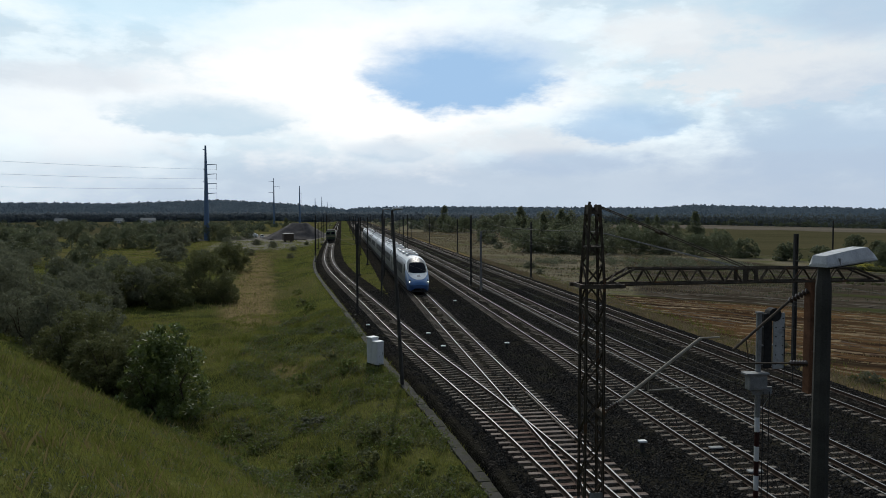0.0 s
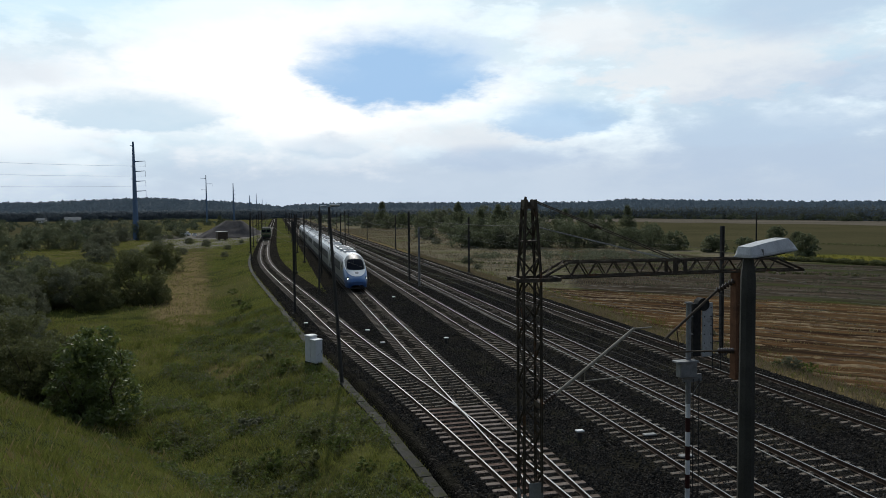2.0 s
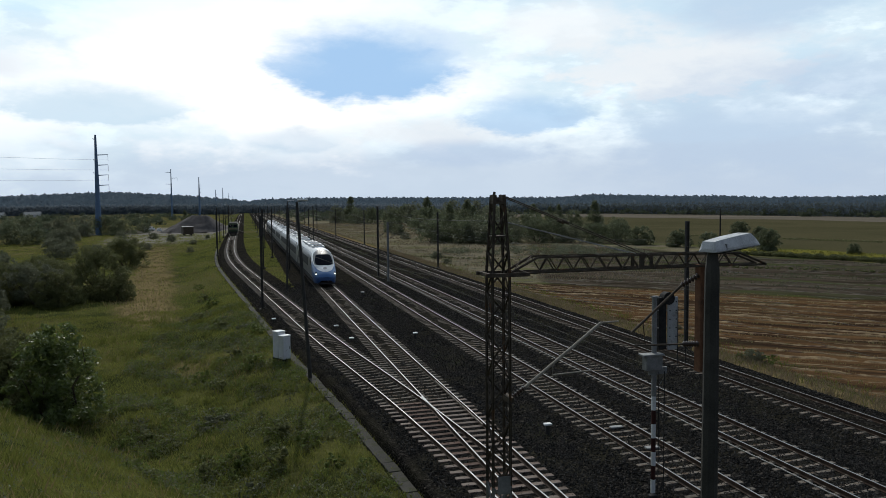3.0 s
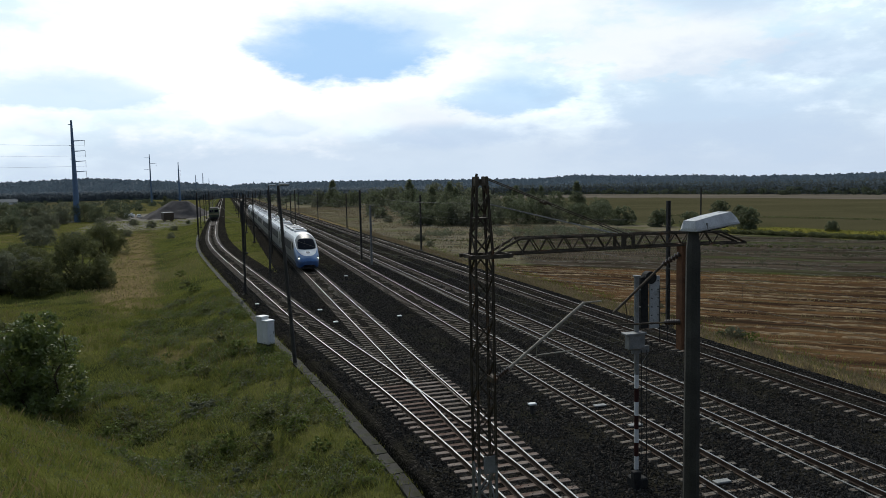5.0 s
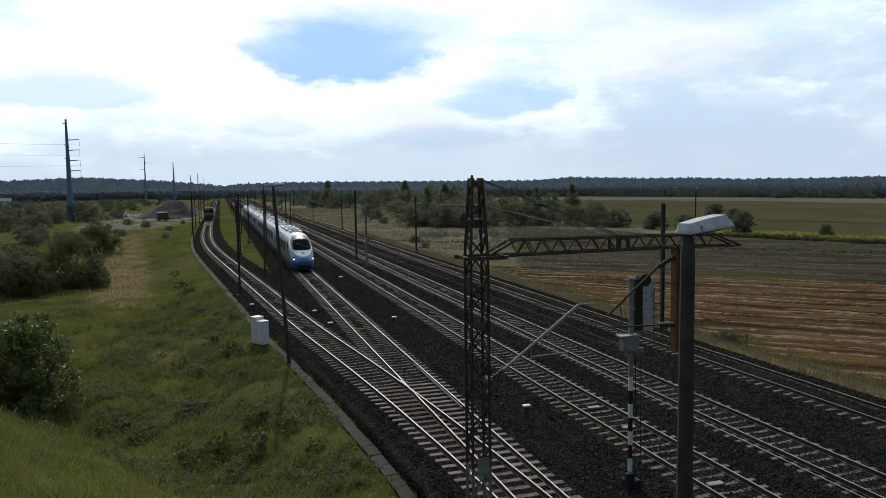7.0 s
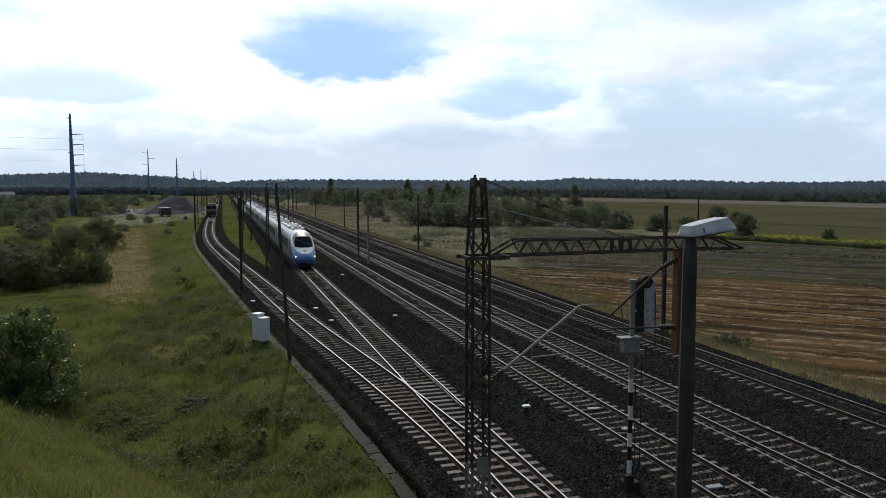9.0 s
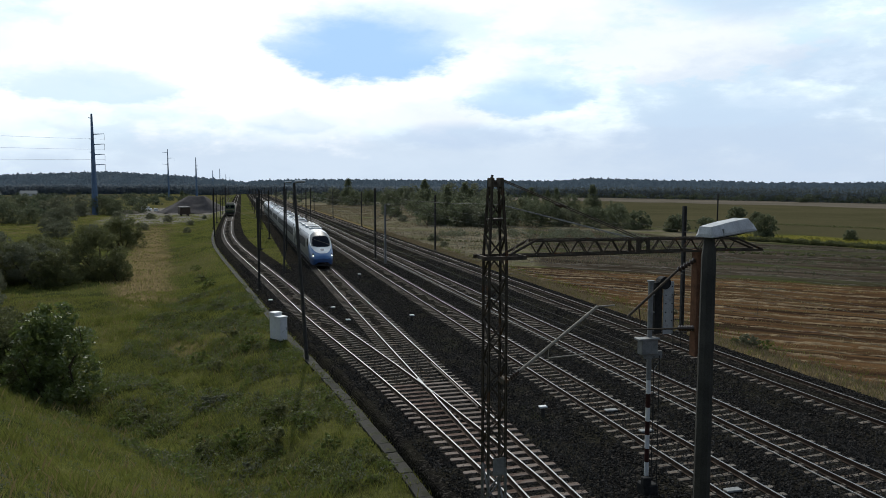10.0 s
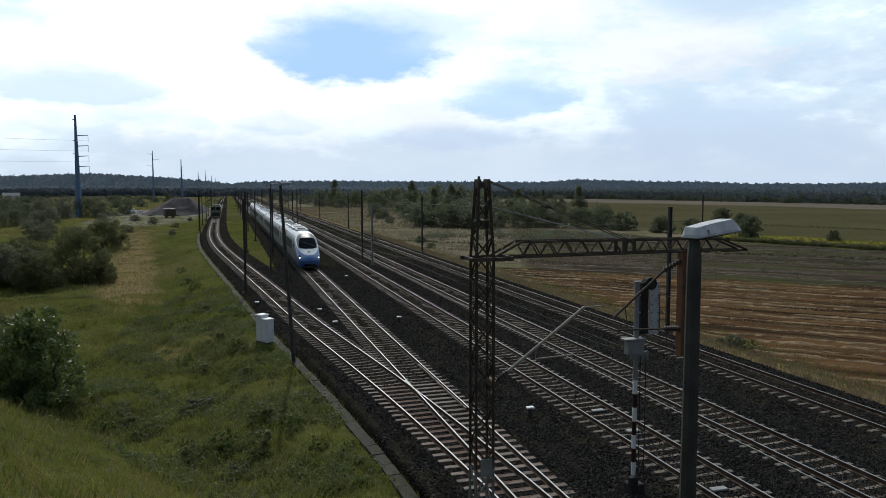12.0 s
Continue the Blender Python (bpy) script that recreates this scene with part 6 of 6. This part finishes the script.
def build_forest():
    """The wooded skyline: small leaf clumps all over a canopy that climbs gently."""
    g = np.random.default_rng(8)
    azs = np.arange(-56, 60, 0.25)
    rs = (0, 0.008, 0.1, 0.26, 0.45, 0.67, 0.84, 1.0, 1.4)
    A = np.repeat(azs[:, None], len(rs), 1)
    R0 = wood_edge(A)
    R = R0 + np.array(rs)[None] * (1520 - R0)
    Z = canopy_z(A, R) - 2.4
    Z[:, 0] = -2.0
    X, Y = R * np.sin(np.radians(A)), R * np.cos(np.radians(A))
    n = len(rs)
    idx = np.arange(len(azs) * n).reshape(-1, n)
    f = np.stack([idx[:-1, :-1], idx[1:, :-1], idx[1:, 1:], idx[:-1, 1:]], -1).reshape(-1, 4)
    verts, faces = np.stack([X, Y, Z], -1).reshape(-1, 3).tolist(), f.tolist()
    m = 180000
    az = g.uniform(-50, 54, m)
    r0 = wood_edge(az)
    r = r0 + g.uniform(0, 1, m) ** 1.2 * (1535 - r0)
    front = g.uniform(0, 1, m) < 0.22
    r = np.where(front, r0 - g.uniform(0.5, 8, m), r)
    z = np.where(front, -1.5 + g.uniform(0, 1, m) * (np.interp(az, (-80, 0, 15, 80), (13.0, 13.0, 9.8, 9.0)) + 0.9 * np.sin(az * 41) + 0.7 * np.sin(az * 13)), canopy_z(az, r) - 1.9 + g.normal(0, 0.7, m))
    p = np.stack([r * np.sin(np.radians(az)), r * np.cos(np.radians(az)), z], -1)
    a = g.normal(size=(m, 3))
    a /= np.linalg.norm(a, axis=1)[:, None]
    b = np.cross(a, g.normal(size=(m, 3)))
    b /= np.linalg.norm(b, axis=1)[:, None]
    s = (g.uniform(0.8, 1.9, m) * r / 1250)[:, None]
    v = np.stack([p - a * s, p + b * s * 0.6, p + a * s, p - b * s * 0.6], 1).reshape(-1, 3)
    k = len(verts)
    v = v.reshape(-1, 4, 3)
    edge, v = v[front].reshape(-1, 3), v[~front].reshape(-1, 3)
    verts += v.tolist()
    faces += (np.arange(len(v)).reshape(-1, 4) + k).tolist()
    quads = edge.reshape(-1, 4, 3)
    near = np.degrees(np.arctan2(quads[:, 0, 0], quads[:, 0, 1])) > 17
    # the farther part gets a paler, bluer copy with haze painted in
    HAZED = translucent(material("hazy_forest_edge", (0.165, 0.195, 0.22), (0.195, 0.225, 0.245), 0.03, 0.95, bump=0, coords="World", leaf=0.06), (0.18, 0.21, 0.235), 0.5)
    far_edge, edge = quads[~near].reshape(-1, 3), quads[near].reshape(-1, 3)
    tagged(mesh_from("hazy_forest_edge", far_edge.tolist(), np.arange(len(far_edge)).reshape(-1, 4).tolist(), HAZED), "foliage along the edge of the farthest wood, haze in its colour", "forest", kind="stuff")
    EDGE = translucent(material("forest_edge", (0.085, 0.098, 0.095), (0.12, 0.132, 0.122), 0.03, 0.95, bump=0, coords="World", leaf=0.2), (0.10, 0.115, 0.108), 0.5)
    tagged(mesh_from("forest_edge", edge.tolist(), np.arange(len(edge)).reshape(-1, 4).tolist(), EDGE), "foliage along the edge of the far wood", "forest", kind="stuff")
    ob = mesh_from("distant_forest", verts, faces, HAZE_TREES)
    tagged(ob, "dark wooded skyline far behind the fields, haze in its colour", "forest", kind="stuff")


build_forest()


def build_scrub():
    """Scrub between the fields, too far to tell one bush from the next."""
    g = np.random.default_rng(18)
    pts = []
    for i in range(900):
        if i % 2:
            x, y = g.uniform(-420, -48), g.uniform(200, 800)
            if (-60 < x and y < 420) or (y < 330 and g.uniform() < 0.6) or x < -0.62 * y or g.uniform() < 0.35:
                continue
        else:
            x, y = g.uniform(33, 230), g.uniform(200, 850)
            if x > y * 0.36 or (y < 450 and x < 0.22 * y):
                continue
        pts.append((x, y, g.uniform(2.0, 5.5), g.uniform(2.0, 5.0)))
    for az in np.arange(14, 48, 0.35):          # hedge along the far field edge
        r = float(wood_edge(az)) - g.uniform(2, 25)
        pts.append((r * math.sin(radians(az)), r * math.cos(radians(az)), g.uniform(2, 5.5), g.uniform(3, 5)))
    centres = []
    for x, y, h, w in pts:
        z = float(ground_z(x, y))
        for k in range(5):
            centres.append((x + g.normal(0, w * 0.5), y + g.normal(0, w * 0.5), z + h * g.uniform(0.15, 0.8), g.uniform(0.3, 0.5) * h))
    v, f = leaf_cloud(g, centres, 120000, 0.5)
    tagged(mesh_from("distant_scrub", v.tolist(), f.tolist(), LEAVES[3]), "scrub and hedges scattered over the far fields", "scrub", kind="stuff")


build_scrub()


BLUEGREY = material("blue_grey_pole_steel", (0.13, 0.20, 0.31), (0.17, 0.25, 0.37), 0.6, 0.6, 0.3)


def build_pylon(x, y, h, label, arms=((-1, 0.955), (1, 0.80), (1, 0.70), (-1, 0.75), (1, 0.60), (-1, 0.62), (1, 0.50)), arm=4.2, r=1.15, back=0.28):
    base = float(ground_z(x, y))
    th = thing("steel_pole_pylon", (x, y, base - 0.1), label=label, category="pylon", group="pylons of the power line")
    bm = bmesh.new()
    rod(bm, (0, 0, 0), (0, 0, h), r, 0.28 * r, 16)
    part("shaft", bm, BLUEGREY, th)
    for sx, t in arms:
        l = arm if sx > 0 else arm * back
        bm = bmesh.new()
        rod(bm, (0, 0, h * t), (sx * l, 0, h * t + 0.25), 0.22, 0.10, 6)
        a = part("crossarm", bm, BLUEGREY, th)
        if sx > 0:
            bm = bmesh.new()
            rod(bm, (sx * l, 0, h * t + 0.2), (sx * l, 0, h * t - 2.2), 0.06, n=5)
            part("insulator", bm, GALV, a)
    return th


PYLONS = [(-54.5, 305, 38.8), (-58.0, 640, 42.0), (-48.0, 850, 43), (-43, 1200, 36), (-40.5, 1500, 46), (-37, 1900, 42), (-33, 2300, 40)]
for i, (x, y, h) in enumerate(PYLONS):
    if i == 1:
        build_pylon(x, y, h, "grey steel pole pylon with crossarms on both sides", ((-1, 0.93), (1, 0.82), (-1, 0.70)), 5.0, 0.9, 0.9)
    else:
        build_pylon(x, y, h, "tall tapered blue-grey steel pole pylon with side arms" if i == 0 else "distant steel pole pylon", arm=4.2 if i == 0 else 2.0, r=1.25 if i == 0 else 1.3)
th = thing("power_line_wire", label="thin power line conductors sagging from a pylon", category="wire")
for t in (0.80, 0.70, 0.60):
    a, b = Vector((-50.3, 305, 38.5 * t - 3.5)), Vector((-230, 60, 38.5 * t + 2))
    pts = [a + (b - a) * (i / 14) - Vector((0, 0, 9 * 4 * (i / 14) * (1 - i / 14) * 0.5)) for i in range(15)]
    tube("conductor", [tuple(p) for p in pts], 0.03, GALV, th, 4)


def build_heap(name, x0, y0, rx, ry, high, label, c0, c1):
    """The gravel heap in the goods yard."""
    g = np.random.default_rng(2)
    GRAVEL = material("heaped_" + name, c0, c1, 0.5, 0.95, grain=8.0, coords="World")
    verts, faces, n, m = [], [], 40, 12
    for j in range(m + 1):
        k = j / m
        for i in range(n):
            a = 2 * math.pi * i / n
            rr = (1 - k) * (1 + 0.10 * math.sin(a * 3 + 1) + 0.05 * math.sin(a * 7)) + 0.10 * k
            z = high * k ** 1.1 + g.normal(0, 0.12)
            verts.append((rr * rx * math.cos(a) + k * rx * 0.2 * (math.cos(a) > 0), rr * ry * math.sin(a), z - 0.2))
    for j in range(m):
        for i in range(n):
            faces.append((j * n + i, j * n + (i + 1) % n, (j + 1) * n + (i + 1) % n, (j + 1) * n + i))
    faces.append(tuple(range(m * n, m * n + n)))
    ob = mesh_from(name, verts, faces, GRAVEL, smooth=True)
    ob.location = (x0, y0, float(ground_z(x0, y0)))
    tagged(ob, label, "heap", "heaps in the yard")


build_heap("gravel_mound", -20.0, 322, 15, 11, 6.9, "large grey gravel heap in the goods yard", (0.066, 0.058, 0.056), (0.108, 0.096, 0.092))
build_heap("earth_mound", -44.0, 312, 5.5, 4, 1.7, "low dark earth heap beside the yard", (0.05, 0.045, 0.03), (0.09, 0.08, 0.055))
build_heap("rubble_mound", -62.0, 300, 9, 5, 1.8, "pale rubble heap near the pylon", (0.12, 0.11, 0.09), (0.2, 0.185, 0.15))


def build_car(x, y, turn, label, van=False):
    z = float(ground_z(x, y))
    th = thing("parked_van" if van else "parked_car", (x, y, z), turn, label, "van" if van else "car", "vehicles in the yard")
    bm = bmesh.new()
    h = 1.2 if van else 0.62
    box(bm, (0, 0, 0.35 + h / 2), (1.8, 4.4, h), bevel=0.14)
    body = part("body", bm, PAINTW, th)
    bm = bmesh.new()
    box(bm, (0, 0.2, 0.35 + h + 0.28), (1.6, 2.4 if not van else 3.6, 0.6), bevel=0.2)
    cab = part("cabin", bm, PAINTW, th)
    for sy in (-1, 1):
        bm = bmesh.new()
        box(bm, (0, 0.2 + sy * (1.17 if not van else 1.77), 0.35 + h + 0.3), (1.35, 0.08, 0.38), bevel=0.02)
        part("window", bm, GLASS, cab)
    for sx in (-1, 1):
        bm = bmesh.new()
        box(bm, (sx * 0.79, 0.2, 0.35 + h + 0.3), (0.05, 1.8, 0.36), bevel=0.02)
        part("window", bm, GLASS, cab)
        for sy in (-1.35, 1.35):
            bm = bmesh.new()
            rod(bm, (sx * 0.72, sy, 0.33), (sx * 0.93, sy, 0.33), 0.33, n=14)
            w = part("wheel", bm, BLACK, th)
            bm = bmesh.new()
            rod(bm, (sx * 0.93, sy, 0.33), (sx * 0.945, sy, 0.33), 0.2, n=12)
            part("rim", bm, GALV, w)


build_car(-36.1, 338, 10, "white car parked in the yard")
build_car(-40.9, 345, 80, "white van parked in the yard", True)


def build_trailer(x, y):
    z = float(ground_z(x, y))
    th = thing("box_trailer", (x, y, z), 12, "dark box trailer standing in the yard", "trailer", "vehicles in the yard")
    bm = bmesh.new()
    box(bm, (0, 0, 2.0), (3.6, 6.0, 2.6), bevel=0.06)
    part("body", bm, STEEL, th)
    bm = bmesh.new()
    box(bm, (0, 0, 3.36), (3.7, 6.1, 0.14), bevel=0.03)
    part("roof", bm, GALV, th)
    for sx in (-1.2, 1.2):
        for sy in (-1.8, 1.8):
            bm = bmesh.new()
            rod(bm, (sx - 0.15, sy, 0.48), (sx + 0.15, sy, 0.48), 0.5, n=14)
            part("wheel", bm, BLACK, th)


build_trailer(-20.6, 284)


def build_house(x, y, w, d, h, turn, label):
    z = float(ground_z(x, y))
    th = thing("farmhouse", (x, y, z), turn, label, "house", "far farm buildings")
    bm = bmesh.new()
    box(bm, (0, 0, h / 2), (w, d, h))
    wall = part("wall", bm, PAINTW, th)
    bm = bmesh.new()
    vs = [bm.verts.new(p) for p in ((-w / 2 - 0.5, -d / 2 - 0.5, h), (w / 2 + 0.5, -d / 2 - 0.5, h), (w / 2 + 0.5, d / 2 + 0.5, h), (-w / 2 - 0.5, d / 2 + 0.5, h), (-w / 2 - 0.5, 0, h + d * 0.4), (w / 2 + 0.5, 0, h + d * 0.4))]
    for f in ((0, 1, 5, 4), (2, 3, 4, 5), (0, 4, 3), (1, 2, 5), (0, 3, 2, 1)):
        bm.faces.new([vs[i] for i in f])
    part("roof", bm, GALV, th)
    for i in range(3):
        bm = bmesh.new()
        box(bm, (-w / 3 + i * w / 3, -d / 2 - 0.02, h * 0.55), (1.2, 0.06, 1.3))
        part("window", bm, GLASS, wall)


build_house(-228, 900, 16, 8, 3, 10, "low white farm building far off")
build_house(-262, 905, 9, 7, 3, -5, "small white farm building far off")
build_house(-318, 880, 12, 7, 3, 0, "pale farm shed far off")
build_line_mast("wooden_pole", 122, 166, 7.3, 0, "lone wooden pole standing in the field", radius=0.16)
# ---------------------------------------------------------------- loose stones
def build_stones():
    """Broken stones lying on the nearest stretch of the ballast."""
    g = np.random.default_rng(31)
    n = 100000
    y = 15 + 75 * g.uniform(0, 1, n) ** 1.9
    lx = np.interp(y, LOOP_TAB_Y, LOOP_TAB_X)
    x = lx - 2.3 + (27.3 - lx + 2.3) * g.uniform(0, 1, n)
    ok = np.abs(np.arctan2(x, y)) < 0.93
    for c in TRACK_X.values():
        ok &= ~((np.abs(np.abs(x - c) - 0.75) < 0.12))
    for c in (*TRACK_X.values(), lx):
        ok &= ~((np.abs(x - c) < 1.36) & (y > 42))
    ok &= ~(np.abs(np.abs(x - lx) - 0.75) < 0.12)
    x, y = x[ok], y[ok]
    n = len(x)
    gap = smooth_step(x, 10.3, 11.6) * (1 - smooth_step(x, 12.3, 13.2)) + smooth_step(x, 20.7, 21.8) * (1 - smooth_step(x, 22.6, 23.4))
    z = -0.205 - 0.16 * gap - 0.2 * (x < np.interp(y, LOOP_TAB_Y, LOOP_TAB_X) - 2.1)
    r = (g.uniform(0.025, 0.055, n) * (1 + (y - 15) / 260))[:, None, None]
    base = np.array([(1, 0, 0), (0, 1, 0), (-1, 0, 0), (0, -1, 0), (0, 0, 1), (0, 0, -1)], float)
    v = base[None] * g.uniform(0.55, 1.25, (n, 6, 1)) * r
    a = g.uniform(0, np.pi, n)
    ca, sa = np.cos(a)[:, None], np.sin(a)[:, None]
    vx, vy = v[:, :, 0] * ca - v[:, :, 1] * sa, v[:, :, 0] * sa + v[:, :, 1] * ca
    v = np.stack([vx + x[:, None], vy + y[:, None], v[:, :, 2] + z[:, None] + 0.012], -1).reshape(-1, 3)
    tri = np.array([(0, 1, 4), (1, 2, 4), (2, 3, 4), (3, 0, 4), (1, 0, 5), (2, 1, 5), (3, 2, 5), (0, 3, 5)])
    f = (np.arange(n)[:, None, None] * 6 + tri[None]).reshape(-1, 3)
    STONE = material("loose_stone", (0.016, 0.0148, 0.0138), (0.060, 0.054, 0.048), 3.0, 0.9, bump=0, leaf=0.8, coords="World")
    tagged(mesh_from("ballast_stones", v.tolist(), f.tolist(), STONE), "loose dark broken stones on the ballast", "stones", kind="stuff")


build_stones()
# ---------------------------------------------------------------- cable trough
def build_trough():
    th = thing("cable_trough", label="line of weathered concrete trough lids along the ballast edge", category="cable trough", kind="structure")
    bm = bmesh.new()
    box(bm, (0, 0, 0), (0.48, 0.985, 0.12), bevel=0.012)
    me = bpy.data.meshes.new("lid")
    bm.to_mesh(me)
    bm.free()
    me.materials.append(TROUGH)
    rng = random.Random(11)
    y = 10.0
    while y < 170:
        x = loop_x(y) - 2.85
        d = math.atan2(loop_x(y + 0.5) - loop_x(y - 0.5), 1.0)
        ob = new("lid", me)
        ob.parent = th
        ob.matrix_basis = pose(x + rng.uniform(-0.02, 0.02), y, -0.545 + rng.uniform(-0.015, 0.012), rng.uniform(-1.2, 1.2), rng.uniform(-1.5, 1.5), -math.degrees(d) + rng.uniform(-1, 1))
        y += 1.0


build_trough()
# ---------------------------------------------------------------- sleepers
SLEEPER = sleeper_mesh()
for key, x in TRACK_X.items():
    lay_sleepers(TRACKS[key], lambda y, v=x: v, 33.6 if key == "middle" else 12.0, 620.0, SLEEPER)
lay_sleepers(TRACKS["loop"], loop_x, 33.6, 420.0, SLEEPER)
# long bearers carry both tracks through the turnout
bm = bmesh.new()
box(bm, (0, 0, -0.225), (1.0, 0.25, 0.14), bevel=0.012)
BEAR = bpy.data.meshes.new("bearer")
bm.to_mesh(BEAR)
bm.free()
BEAR.materials.append(BEARER)
turnout = bpy.data.objects["turnout"]
rng = random.Random(9)
y = 12.0
while y < 33.4:
    lx = loop_x(y)
    ob = new("bearer", BEAR)
    ob.parent = turnout
    ob.matrix_basis = pose((lx + 8.85) / 2 + rng.uniform(-0.04, 0.04), y, rng.uniform(-0.006, 0.004), 0, 0, rng.uniform(-0.4, 0.4)) @ Matrix.Diagonal((2.6 + 8.85 - lx, 1, 1, 1))
    y += 0.6
